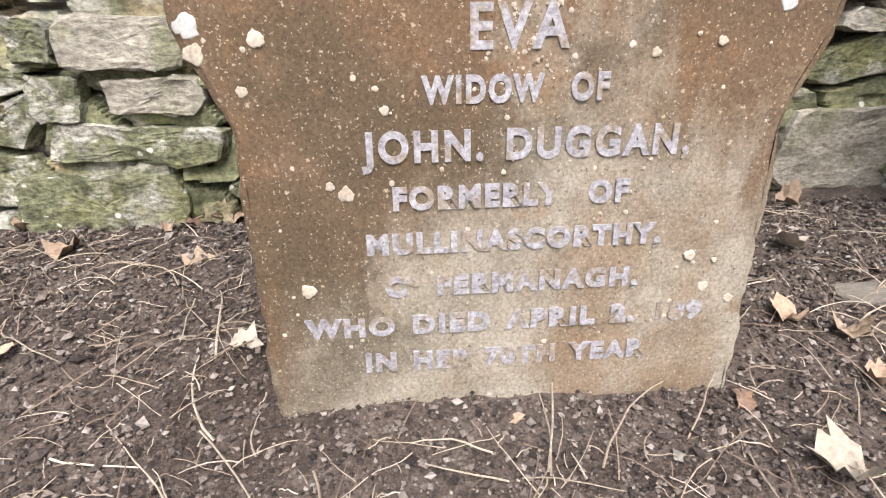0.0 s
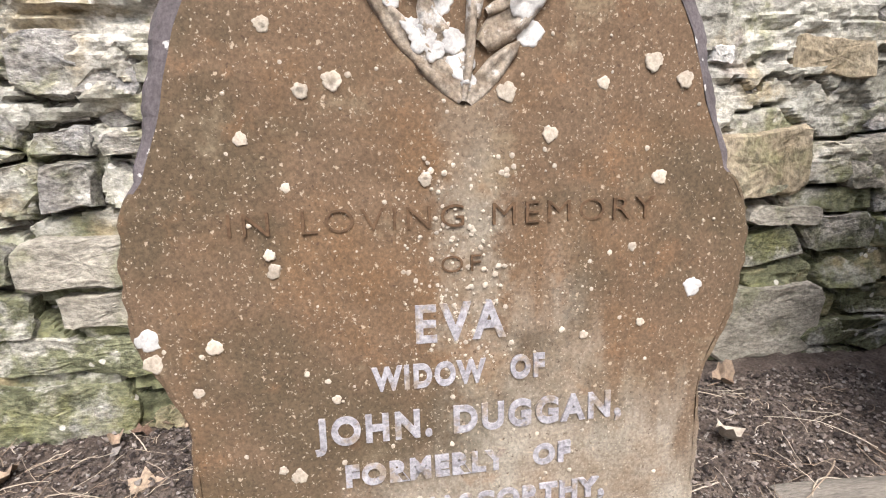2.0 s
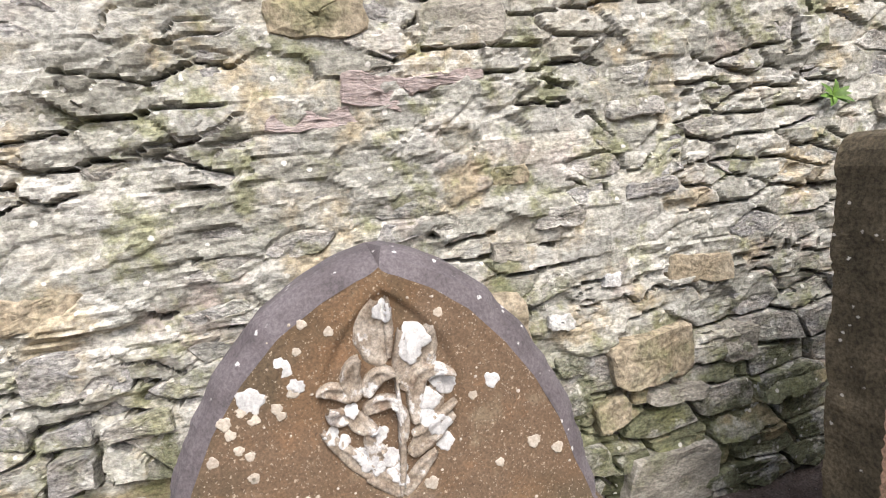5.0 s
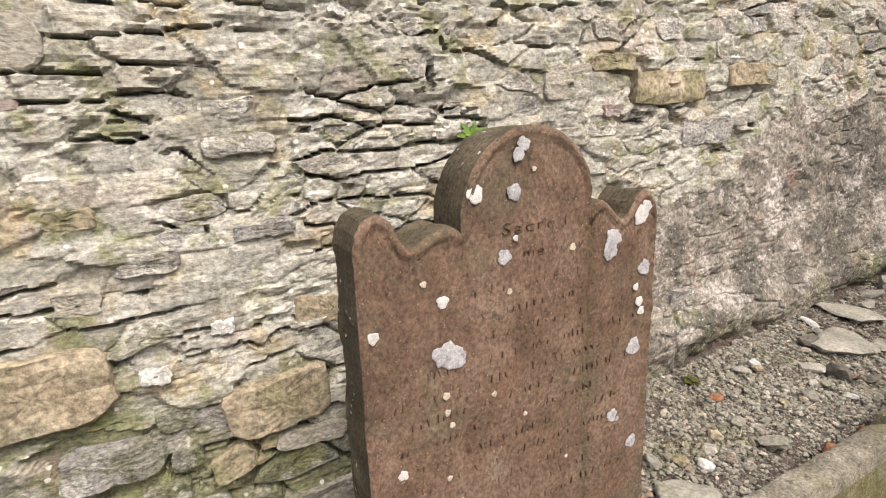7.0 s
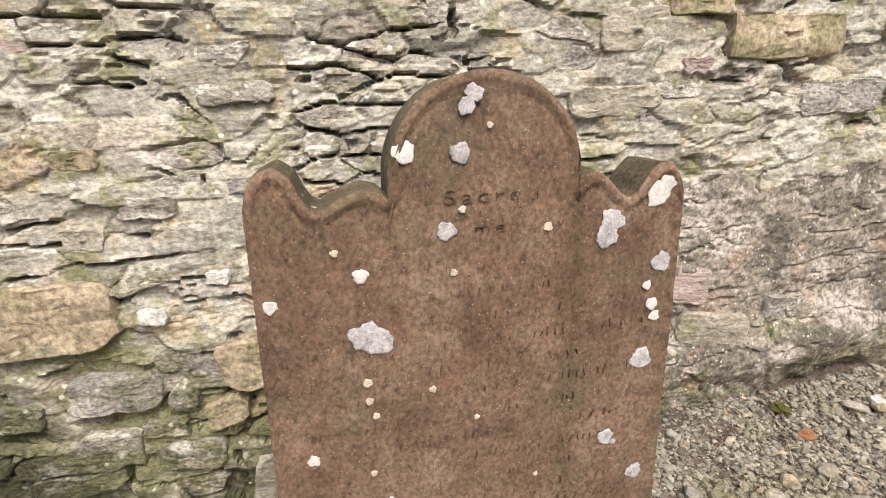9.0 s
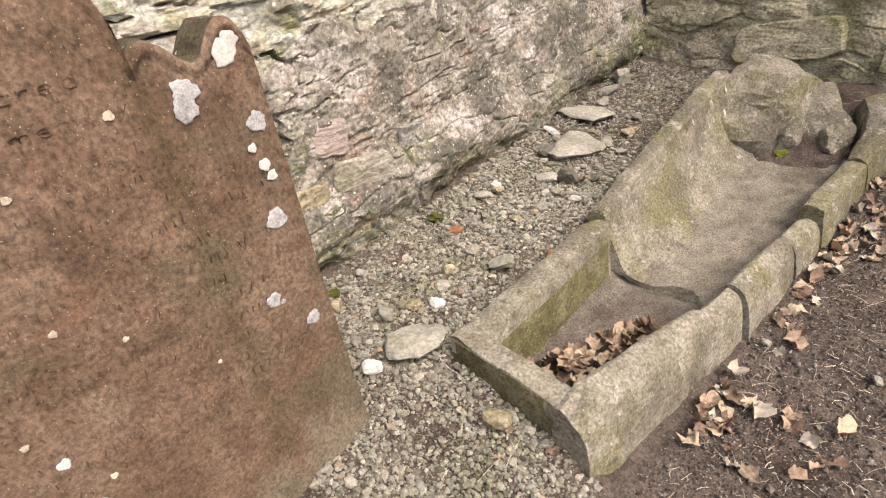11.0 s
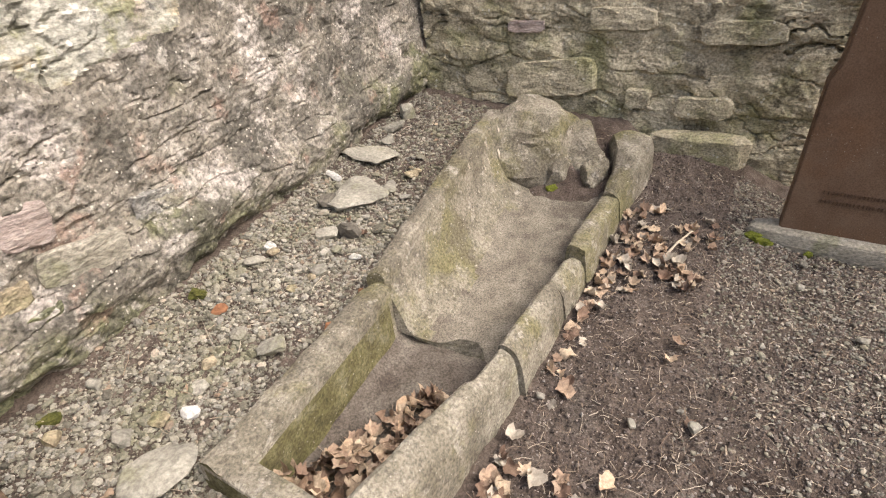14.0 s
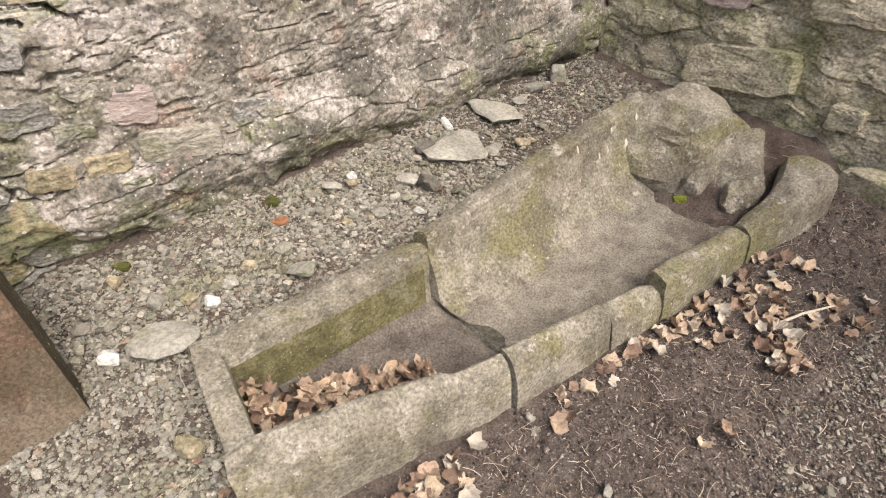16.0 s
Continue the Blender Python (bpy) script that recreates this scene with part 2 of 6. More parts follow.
M_H1 = surface("buff_sandstone_with_rust_stain", [(0.25, (0.22, 0.193, 0.148)), (0.5, (0.325, 0.290, 0.235)), (0.75, (0.42, 0.385, 0.325))], scale=10, fine=230, contrast=0.38,
               stain=((0.142, 0.092, 0.054), 0.20, 1.0, 0.45, 0.11), streak=((0.31, 0.280, 0.225), 0.10, 0.030, 0.30, 0.74),
               patches=[((0.185, 0.108, 0.052), 2.2, 0.47, 0.60, 0.6), ((0.090, 0.070, 0.043), 3.0, 0.50, 0.63, 0.7), ((0.26, 0.21, 0.14), 9, 0.58, 0.70, 0.5), ((0.22, 0.13, 0.07), 13, 0.56, 0.68, 0.5)],
               specks=[((0.44, 0.38, 0.29), 260, 0.30, 0.34), ((0.42, 0.34, 0.25), 110, 0.26, 0.12), ((0.07, 0.045, 0.03), 180, 0.28, 0.16)], bump=0.4, dist=0.003)
M_PETAL = surface("bleached_carved_stone", [(0.25, (0.15, 0.11, 0.078)), (0.45, (0.28, 0.23, 0.175)), (0.7, (0.46, 0.41, 0.345))], scale=30, fine=190, contrast=0.5,
                  patches=[((0.62, 0.60, 0.57), 16, 0.545, 0.60, 0.85), ((0.13, 0.08, 0.05), 22, 0.56, 0.66, 0.6)], bump=0.6, dist=0.004)
M_H1_EDGE = surface("grey_violet_weathered_edge", [(0.3, (0.090, 0.077, 0.079)), (0.7, (0.162, 0.142, 0.147))], scale=14, fine=200, contrast=0.35,
                    specks=[((0.65, 0.63, 0.60), 70, 0.30, 0.14)], bump=0.5, dist=0.004)
# the streak is brown stain plus the recessed channel's shade, put into colour
M_H2 = surface("red_brown_sandstone", [(0.25, (0.102, 0.063, 0.042)), (0.5, (0.168, 0.110, 0.076)), (0.75, (0.240, 0.172, 0.127))], scale=8, stretch=(1, 1, 0.85), fine=120, contrast=0.5, streak=((0.098, 0.072, 0.040), 1.545, 0.012, 0.20, 1.25),
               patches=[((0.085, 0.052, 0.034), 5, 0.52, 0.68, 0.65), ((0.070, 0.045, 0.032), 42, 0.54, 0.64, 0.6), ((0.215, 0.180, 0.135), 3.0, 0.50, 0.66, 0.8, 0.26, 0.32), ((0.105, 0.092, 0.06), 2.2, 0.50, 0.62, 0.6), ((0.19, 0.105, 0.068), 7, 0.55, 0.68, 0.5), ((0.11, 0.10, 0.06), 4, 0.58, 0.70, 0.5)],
               specks=[((0.34, 0.28, 0.22), 190, 0.26, 0.14), ((0.06, 0.038, 0.026), 80, 0.24, 0.16)], bump=0.9, dist=0.008)
# darker and more olive than the face, on sides, top and back
M_H2_EDGE = surface("dark_olive_edge", [(0.25, (0.050, 0.042, 0.026)), (0.5, (0.095, 0.078, 0.050)), (0.75, (0.16, 0.13, 0.085))], scale=9, fine=120, contrast=0.6,
                    specks=[((0.55, 0.52, 0.46), 55, 0.26, 0.10)], bump=0.8, dist=0.006)
M_H3 = surface("smooth_rust_brown_sandstone", [(0.25, (0.125, 0.075, 0.045)), (0.5, (0.17, 0.108, 0.07)), (0.75, (0.21, 0.145, 0.10))], scale=5, fine=180, contrast=0.3,
               patches=[((0.20, 0.11, 0.06), 3.0, 0.5, 0.68, 0.5)], specks=[((0.36, 0.31, 0.25), 120, 0.24, 0.08)], bump=0.35, dist=0.004)
M_LICHEN = surface("white_crust_lichen", [(0.3, (0.40, 0.39, 0.38)), (0.5, (0.55, 0.54, 0.52)), (0.75, (0.70, 0.68, 0.65))], scale=60, fine=260, contrast=0.25, hue=0.06, bump=0.4, dist=0.002)
M_LICHEN2 = surface("grey_blue_lichen", [(0.3, (0.22, 0.215, 0.22)), (0.5, (0.38, 0.375, 0.385)), (0.75, (0.54, 0.53, 0.54))], scale=70, fine=260, contrast=0.4, hue=0.08, bump=0.4, dist=0.002)
M_LICHEN3 = surface("cream_lichen", [(0.3, (0.38, 0.32, 0.25)), (0.7, (0.58, 0.52, 0.43))], scale=60, fine=260, contrast=0.3, hue=0.15, bump=0.4, dist=0.002)
M_LEAD = surface("dull_lead_letters", [(0.3, (0.27, 0.26, 0.28)), (0.7, (0.44, 0.43, 0.46))], scale=50, fine=200, contrast=0.4, patches=[((0.28, 0.22, 0.15), 26, 0.50, 0.60, 0.75)], rough=0.6, bump=0.4, dist=0.002)
# these letters stand proud; a dark tone paints the shade of cut strokes
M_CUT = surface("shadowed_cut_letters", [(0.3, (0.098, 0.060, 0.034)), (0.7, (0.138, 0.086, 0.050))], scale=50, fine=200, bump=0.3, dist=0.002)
M_CUT2 = surface("shaded_eroded_letters", [(0.3, (0.082, 0.050, 0.034)), (0.7, (0.128, 0.082, 0.056))], scale=50, fine=200, bump=0.3, dist=0.002)
M_FAINT = surface("shaded_faint_letters", [(0.3, (0.10, 0.060, 0.038)), (0.7, (0.15, 0.095, 0.062))], scale=50, fine=200, bump=0.3, dist=0.002)
M_LEAF = surface("dry_leaf", [(0.0, (0.13, 0.080, 0.060)), (0.3, (0.26, 0.180, 0.130)), (0.55, (0.37, 0.275, 0.200)), (0.8, (0.49, 0.395, 0.290)), (1.0, (0.33, 0.155, 0.07))],
                 scale=25, piece=0.8, hue=0.2, fine=120, contrast=0.35, patches=[((0.20, 0.11, 0.06), 30, 0.56, 0.70, 0.6)], rough=0.75, bump=0.5, dist=0.003)
M_PALELEAF = surface("bleached_leaf", [(0.3, (0.35, 0.305, 0.25)), (0.7, (0.50, 0.45, 0.375))], scale=25, hue=0.1, fine=120, contrast=0.25, rough=0.75, bump=0.5, dist=0.003)
M_TWIG = surface("dry_straw_and_twigs", [(0.0, (0.17, 0.12, 0.09)), (0.4, (0.30, 0.24, 0.18)), (0.8, (0.46, 0.40, 0.32)), (1.0, (0.55, 0.49, 0.40))], scale=40, piece=0.9, hue=0.2, fine=200, bump=0.3, dist=0.002)
M_WOOD = surface("weathered_grey_wood", [(0.3, (0.15, 0.135, 0.115)), (0.7, (0.27, 0.245, 0.21))], scale=9, stretch=(0.6, 6, 6), fine=120, contrast=0.4, bump=0.8, dist=0.006)
M_REDSTONE = surface("rusty_brick_stone", [(0.3, (0.22, 0.10, 0.05)), (0.7, (0.36, 0.18, 0.10))], scale=20, hue=0.2, bump=0.6, dist=0.006)
M_GREEN = surface("fresh_green_leaf", [(0.3, (0.07, 0.13, 0.02)), (0.7, (0.14, 0.24, 0.04))], scale=30, hue=0.2, rough=0.5, bump=0.2, dist=0.002)
M_DULLMOSS = surface("dull_olive_moss", [(0.3, (0.05, 0.055, 0.015)), (0.7, (0.12, 0.12, 0.03))], scale=40, fine=200, contrast=0.5, bump=1.0, dist=0.006)
M_MOSS = surface("yellow_green_moss", [(0.3, (0.07, 0.08, 0.012)), (0.6, (0.15, 0.17, 0.022)), (0.8, (0.26, 0.28, 0.03))], scale=40, fine=200, contrast=0.5, bump=1.0, dist=0.006)


# ---- building helpers ----
def mesh_of(name, verts, faces, material, smooth=False):
    me = bpy.data.meshes.new(name)
    me.from_pydata([tuple(v) for v in verts], [], [tuple(int(i) for i in f) for f in faces])
    me.materials.append(material)
    if smooth:
        me.polygons.foreach_set("use_smooth", [len(p.vertices) < 6 for p in me.polygons])
    me.update()
    return me


def part_of(name, me, parent, label=""):
    ob = new(name, me)
    ob.parent = parent
    return tagged(ob, label)


def lattice(u, v, place):
    """Vertices and quads of a sheet over the samples u, v, where place(U, V) gives x, y, z."""
    U, V = np.meshgrid(np.asarray(u), np.asarray(v))
    x, y, z = place(U, V)
    verts = np.stack([np.broadcast_to(x, U.shape), np.broadcast_to(y, U.shape), np.broadcast_to(z, U.shape)], -1).reshape(-1, 3)
    n, m = len(u), len(v)
    i = (np.arange(m - 1)[:, None] * n + np.arange(n - 1)[None, :]).ravel()
    return verts, np.stack([i, i + 1, i + n + 1, i + n], 1)


def vnoise(x, y, seed=0):
    """Smooth value noise in -1..1 on arrays."""
    xi, yi = np.floor(x).astype(np.int64), np.floor(y).astype(np.int64)
    fx, fy = x - xi, y - yi
    fx, fy = fx * fx * (3 - 2 * fx), fy * fy * (3 - 2 * fy)

    def h(a, b):
        n = (a * 374761393 + b * 668265263 + seed * 1274126177) & 0xFFFFFFFF
        n = ((n ^ (n >> 13)) * 1103515245) & 0xFFFFFFFF
        return ((n ^ (n >> 16)) & 0xFFFF) / 32767.5 - 1
    return (h(xi, yi) * (1 - fx) + h(xi + 1, yi) * fx) * (1 - fy) + (h(xi, yi + 1) * (1 - fx) + h(xi + 1, yi + 1) * fx) * fy


def fbm(x, y, octaves=4, seed=0):
    total, amp = 0, 1.0
    for k in range(octaves):
        total = total + amp * vnoise(x * 2 ** k, y * 2 ** k, seed + k)
        amp *= 0.55
    return total


def step(a, b, x):
    t = np.clip((x - a) / (b - a), 0, 1)
    return t * t * (3 - 2 * t)


# ---- the ground ----
def ground_height(x, y):
    """The lie of the land: soil, a gravel bank along the wall, the coffin's bed, a lower path in front of the first grave."""
    x, y = np.asarray(x, float), np.asarray(y, float)
    z = -0.022 + 0.06 * np.clip(y, 0, 1.2) + 0.03 * np.clip(y - 0.6, 0, 0.5) * (x < 1.2) + 0.20 * np.clip(x - 3.5, 0, 1.2) * step(-0.75, -0.05, y)
    bed = np.interp(y, [0.2, 0.30, 0.45, 0.53, 0.62, 0.8, 1.0, 1.3], [-0.065, -0.055, -0.037, -0.022, 0.012, 0.048, 0.068, 0.08])
    near = (1 - step(1.0, 1.5, x)) * step(0.1, 0.3, y)
    z = z * (1 - near) + bed * near
    bank = 0.15 + 0.07 * np.clip(x - 2.0, 0, 2.4) + 0.13 * np.clip(y - 0.8, 0, 0.6)
    k = step(1.55, 1.95, x + 0.35 * np.clip(y - 0.75, 0, 0.5)) * step(0.50, 0.80, y)
    z = z * (1 - k) + np.maximum(bank, z) * k
    mound = 0.05 + 0.17 * np.clip(y - 0.17, 0, 0.5)
    k = step(1.76, 2.0, x) * (1 - step(2.06, 2.12, x)) * step(0.06, 0.22, y) * (1 - step(0.66, 0.9, y))
    z = z * (1 - k) + np.maximum(mound, z) * k
    inside = step(2.07, 2.11, x) * (1 - step(3.72, 3.85, x)) * step(0.16, 0.20, y) * (1 - step(0.58, 0.62, y))
    z = z - inside * (z + 0.10)
    z = z + 0.10 * step(3.80, 4.05, x) * step(0.10, 0.30, y) * (1 - step(0.55, 0.75, y))
    low = (1 - step(0.03, 0.30, y)) * (1 - step(0.95, 1.5, x))
    return z - 0.37 * low


def ground_at(x, y):
    return float(ground_height(x, y))


def rough_ground(x, y):
    r = 0.010 * fbm(x * 9, y * 9, 3, 5) + 0.005 * fbm(x * 45, y * 45, 3, 9)
    return ground_height(x, y) + r


def spaced(lo, hi, fine_lo, fine_hi, d):
    out, g = [], d
    a = list(np.arange(fine_lo, fine_hi + d * 0.5, d))
    q = fine_hi
    while q < hi:
        g *= 1.35
        q += g
        out.append(q)
    left, g, q = [], d, fine_lo
    while q > lo:
        g *= 1.35
        q -= g
        left.append(q)
    return left[::-1] + a + out


gx, gy = spaced(-90, 90, -0.95, 4.75, 0.0125), spaced(-90, 90, -1.35, 1.5, 0.0125)
gv, gf = lattice(gx, gy, lambda U, V: (U, V, rough_ground(U, V)))
ground = tagged(new("ground", mesh_of("ground", gv, gf, M_SOIL, True)), "bare dark crumbly churchyard soil strewn with twigs", "ground", kind="structure")


# ---- the two rubble walls ----
def clip_cell(poly, a, b):
    """The part of a polygon that lies nearer to a than to b."""
    mx, my, nx, ny = (a[0] + b[0]) / 2, (a[1] + b[1]) / 2, b[0] - a[0], b[1] - a[1]
    out = []
    for (x0, y0), (x1, y1) in zip(poly, poly[1:] + poly[:1]):
        d0, d1 = (x0 - mx) * nx + (y0 - my) * ny, (x1 - mx) * nx + (y1 - my) * ny
        if d0 <= 0:
            out.append((x0, y0))
        if d0 * d1 < 0:
            t = d0 / (d0 - d1)
            out.append((x0 + t * (x1 - x0), y0 + t * (y1 - y0)))
    return out


def resample(poly, count):
    pts = np.array(poly + poly[:1])
    seg = np.hypot(*np.diff(pts, axis=0).T)
    at = np.concatenate([[0], np.cumsum(seg)])
    s = np.arange(count) / count * at[-1]
    return np.stack([np.interp(s, at, pts[:, 0]), np.interp(s, at, pts[:, 1])], 1)


def wall_stone(poly, height, place, rng, count=16, joint=0.006):
    """One rough stone over a polygon of the wall's face: a buried foot, a broken rim, an uneven face."""
    p = resample(poly, count)
    c = p.mean(0)
    d = p - c
    r = np.hypot(*d.T)[:, None] + 1e-6
    p = c + d * np.maximum(0.3, (r - joint * (1 + 0.8 * rng.random((count, 1)))) / r)
    rings = [(1.02, height - 0.045), (1.0, height - 0.006), (0.955, height), (0.84, height), (0.70, height), (0.54, height), (0.36, height), (0.18, height)]
    verts = []
    sx, sy = rng.normal(0, 0.05, 2)
    for k, (s, h) in enumerate(rings):
        q = c + (p - c) * s
        wob = 0.0 if k == 0 else 0.0007
        hh = h + (q - c) @ np.array([sx, sy]) * (k > 0) + rng.normal(0, wob, count)
        if k:
            hh = hh + 0.008 * fbm(q[:, 0] * 8, q[:, 1] * 13, 2, 63) + 0.003 * fbm(q[:, 0] * 24, q[:, 1] * 34, 2, 64)
        if k:
            q = q + rng.normal(0, 0.0022 if k < 3 else 0.0008, q.shape)
        verts += [place(u, v, w) for (u, v), w in zip(q, hh)]
    verts.append(place(c[0], c[1], height + rng.normal(0, 0.004)))
    faces, n = [], count
    for k in range(len(rings) - 1):
        for i in range(n):
            j = (i + 1) % n
            faces.append((k * n + i, k * n + j, (k + 1) * n + j, (k + 1) * n + i))
    last = (len(rings) - 1) * n
    faces += [(last + i, last + (i + 1) % n, last + n) for i in range(n)]
    return verts, faces


def quad_stone(u, v, w, h, tilt, rng):
    """The outline of a roughly oblong stone with knocked-off corners."""
    ct, st = math.cos(radians(tilt)), math.sin(radians(tilt))
    out = []
    for sx, sy in ((1, -1), (1, 1), (-1, 1), (-1, -1)):
        cx, cy = rng.uniform(0.08, 0.45), rng.uniform(0.10, 0.50)
        two = [(sx * (1 - cx), sy), (sx, sy * (1 - cy))]
        for a, b in two if sx * sy > 0 else two[::-1]:
            x, y = a * w / 2 * rng.uniform(0.92, 1.06), b * h / 2 * rng.uniform(0.88, 1.08)
            out.append((u + x * ct - y * st, v + x * st + y * ct))
    c = (sum(p[0] for p in out) / 8, sum(p[1] for p in out) / 8)
    return sorted(out, key=lambda p: math.atan2((p[1] - c[1]) / h, (p[0] - c[0]) / w))


def hashed(a, b):
    """A steady random number from 0 to 1 for each pair of numbers."""
    q = np.sin(a * 12.9898 + b * 78.233) * 43758.5453
    return q - np.floor(q)


def rubble_wall(name, label, place, core, u0, u1, v1, cell, flat, rng, key, rendered, m_stone, m_mortar, near, keep=300, tilt=0.06, bedding=1.0, joints=1.0, sunk=0.0, facets=1.2, foot=lambda u, v: 0 * u):
    """A wall of bedded rubble: a core with thickness, a face of rough mortar with open joints, and the stones."""
    wall = tagged(new(name, core), label, "wall", kind="structure")
    # seeds of the stones, on jittered beds
    seeds = []
    dv = cell * 0.42
    v = -0.12
    while v < v1 + 0.1:
        big = 1.45 if v < 0.62 else 1.0
        hgt = dv * rng.uniform(0.6, 1.5) * big
        u = u0 - 0.2 + rng.uniform(0, cell)
        while u < u1 + 0.2:
            seeds.append((u, v + rng.normal(0, dv * 0.25) + tilt * (u - (u0 + u1) / 2)))
            u += cell * big * rng.uniform(0.45, 1.7)
        v += hgt
    seeds = np.array(seeds)
    sc = seeds * np.array([1, flat])
    # the mortar face
    us, vs = np.arange(u0, u1 + 0.005, 0.0075), np.arange(-0.12, v1 + 0.005, 0.0075)
    U, V = np.meshgrid(us, vs)
    Q = np.stack([U.ravel(), V.ravel() * flat], 1)
    Q = Q + 0.018 * np.stack([fbm(U.ravel() * 14, V.ravel() * 14, 2, 3), fbm(U.ravel() * 14, V.ravel() * 14, 2, 4)], 1)
    edge, level = np.empty(len(Q)), np.empty(len(Q))
    ids = np.empty(len(Q), int)
    for i in range(0, len(Q), 3000):
        q = Q[i:i + 3000]
        near_s = np.where((sc[:, 0] > q[:, 0].min() - 1) & (sc[:, 1] > q[:, 1].min() - 0.8) & (sc[:, 1] < q[:, 1].max() + 0.8))[0]
        D = np.hypot(q[:, None, 0] - sc[None, near_s, 0], q[:, None, 1] - sc[None, near_s, 1])
        two = np.argpartition(D, 1, axis=1)[:, :2]
        da, db = np.take_along_axis(D, two[:, :1], 1)[:, 0], np.take_along_axis(D, two[:, 1:], 1)[:, 0]
        edge[i:i + 3000], ids[i:i + 3000] = np.abs(db - da), near_s[D.argmin(1)]
        gap_uv = sc[near_s[two[:, 0]]] - sc[near_s[two[:, 1]]]
        level[i:i + 3000] = np.abs(gap_uv[:, 1]) / np.hypot(*gap_uv.T)
    edge, ids, level = edge.reshape(U.shape), ids.reshape(U.shape), level.reshape(U.shape)
    smooth_part = rendered(U, V)
    low = 1 - step(0.48, 0.74, V)
    # each bedded stone has a face of its own, a little in or out and out of true
    lean = rng.normal(0, 1, (len(seeds), 2)) * np.array([0.07, 0.16])
    facet = rng.normal(0.0, 0.010, len(seeds))[ids] + lean[ids, 0] * (U - seeds[ids, 0]) + lean[ids, 1] * (V - seeds[ids, 1])
    facet = facets * np.clip(facet, -0.03, 0.03) * step(0.0, 0.024, edge) * (0.45 + 0.55 * low)
    open_joint = (1 - step(0.003, 0.026, edge)) * joints * step(0.0, 0.35, fbm(U * 3.3, V * 5, 3, 21) - 0.06 + 0.66 * low) * (0.10 * (1 - low) + 0.7 * low + (0.75 - 0.45 * low) * step(0.45, 0.85, level))
    # thin slates: wavering beds, each broken into lengths that stand in or out
    bed = V * 15 - 1.2 * U + 1.6 * fbm(U * 1.8, V * 3.2, 3, 22) + 0.75 * fbm(U * 7, V * 8, 3, 23)
    course = np.floor(bed)
    along = U * (2.6 + 4.5 * hashed(course, 1.0)) + 7 * hashed(course, 2.0) + 0.5 * fbm(U * 7, V * 12, 3, 24)
    stand, gap = hashed(course, np.floor(along)), hashed(course + 31.0, np.floor(along))
    ends = along - np.floor(along)
    soft = step(0.0, 0.20, bed - course) * step(0.0, 0.14, 1 - bed + course) * step(0.0, 0.10, ends) * step(0.0, 0.10, 1 - ends)
    ledge = (0.026 * (stand - 0.5) + 0.012 * (bed - course)) * soft * (1 - 0.75 * low) * step(-0.25, 0.45, fbm(U * 2.7, V * 3.6, 2, 26))
    crevice = (1 - step(0.06, 0.24, bed - course)) * step(0.52, 0.62, gap) * step(-0.25, 0.25, fbm(U * 2.1, V * 2.6, 3, 25)) * (1 - 0.5 * low)
    strata = 0.0075 * fbm(U * 7, V * 26 - 2.4 * U, 3, 31) + 0.0040 * fbm(U * 26, V * 60, 2, 41)
    flat_face = step(-0.1, 0.3, fbm(U * 4.3 + 9, V * 5.1, 2, 77))
    H = 0.010 * fbm(U * 2.3, V * 3.1, 3, 11) - 0.008 * (1 - step(0.75, 1.0, V)) * (1 - smooth_part)
    H = H + bedding * ((0.30 + 0.55 * flat_face) * strata + 0.65 * ledge - 0.095 * crevice) * (1 - 0.93 * smooth_part)
    H = H + (1 - bedding) * 0.020 * fbm(U * 9, V * 11, 4, 36) + 0.009 * smooth_part * fbm(U * 16, V * 18, 4, 35)
    H = H + (facet - 0.075 * open_joint) * (1 - 0.80 * smooth_part) + foot(U, V)
    H = H - 0.02 * step(0.85, 1.25, fbm(U * 5, V * 14, 3, 51)) + 0.008 * smooth_part
    n, m = len(us), len(vs)
    x, y, z = place(U, V, H)
    i = (np.arange(m - 1)[:, None] * n + np.arange(n - 1)[None, :]).ravel()
    # the face parts into one island a stone, so that each takes a tint of its own
    quads = np.stack([i, i + 1, i + n + 1, i + n], 1)
    pairs = quads.astype(np.int64) * len(seeds) + ids.ravel()[i][:, None]
    uniq, back = np.unique(pairs.ravel(), return_inverse=True)
    me = mesh_of("mortar_face", np.stack([x, y, z], -1).reshape(-1, 3)[uniq // len(seeds)], back.reshape(-1, 4), m_mortar)
    me.materials.append(M_RENDER)
    me.polygons.foreach_set("material_index", (smooth_part.ravel()[i] > 0.5).astype(np.int32))
    part_of("mortar_face", me, wall, "rough lime mortar with open dark joints")
    # the stones
    outlines = []
    for k, (su, sv) in enumerate(sc):
        order = np.argsort(np.hypot(sc[:, 0] - su, sc[:, 1] - sv))[1:22]
        poly = [(su - 0.5, sv - 0.5), (su + 0.5, sv - 0.5), (su + 0.5, sv + 0.5), (su - 0.5, sv + 0.5)]
        for j in order:
            poly = clip_cell(poly, (su, sv), sc[j])
            if len(poly) < 3:
                break
        if len(poly) < 3:
            continue
        poly = [(a, b / flat) for a, b in poly]
        cu, cv = seeds[k]
        if not (u0 + 0.08 < cu < u1 - 0.08 and -0.02 < cv < v1 - 0.06) or float(rendered(np.array(cu), np.array(cv))) > 0.4:
            continue
        if any(abs(cu - q[0]) < q[2] * 0.55 and abs(cv - q[1]) < q[3] * 0.6 for q in key):
            continue
        outlines.append((poly, (rng.uniform(-0.034, 0.004) if cv > 0.68 else rng.uniform(-0.022, 0.016)) - sunk, m_stone, near(cu, cv)))
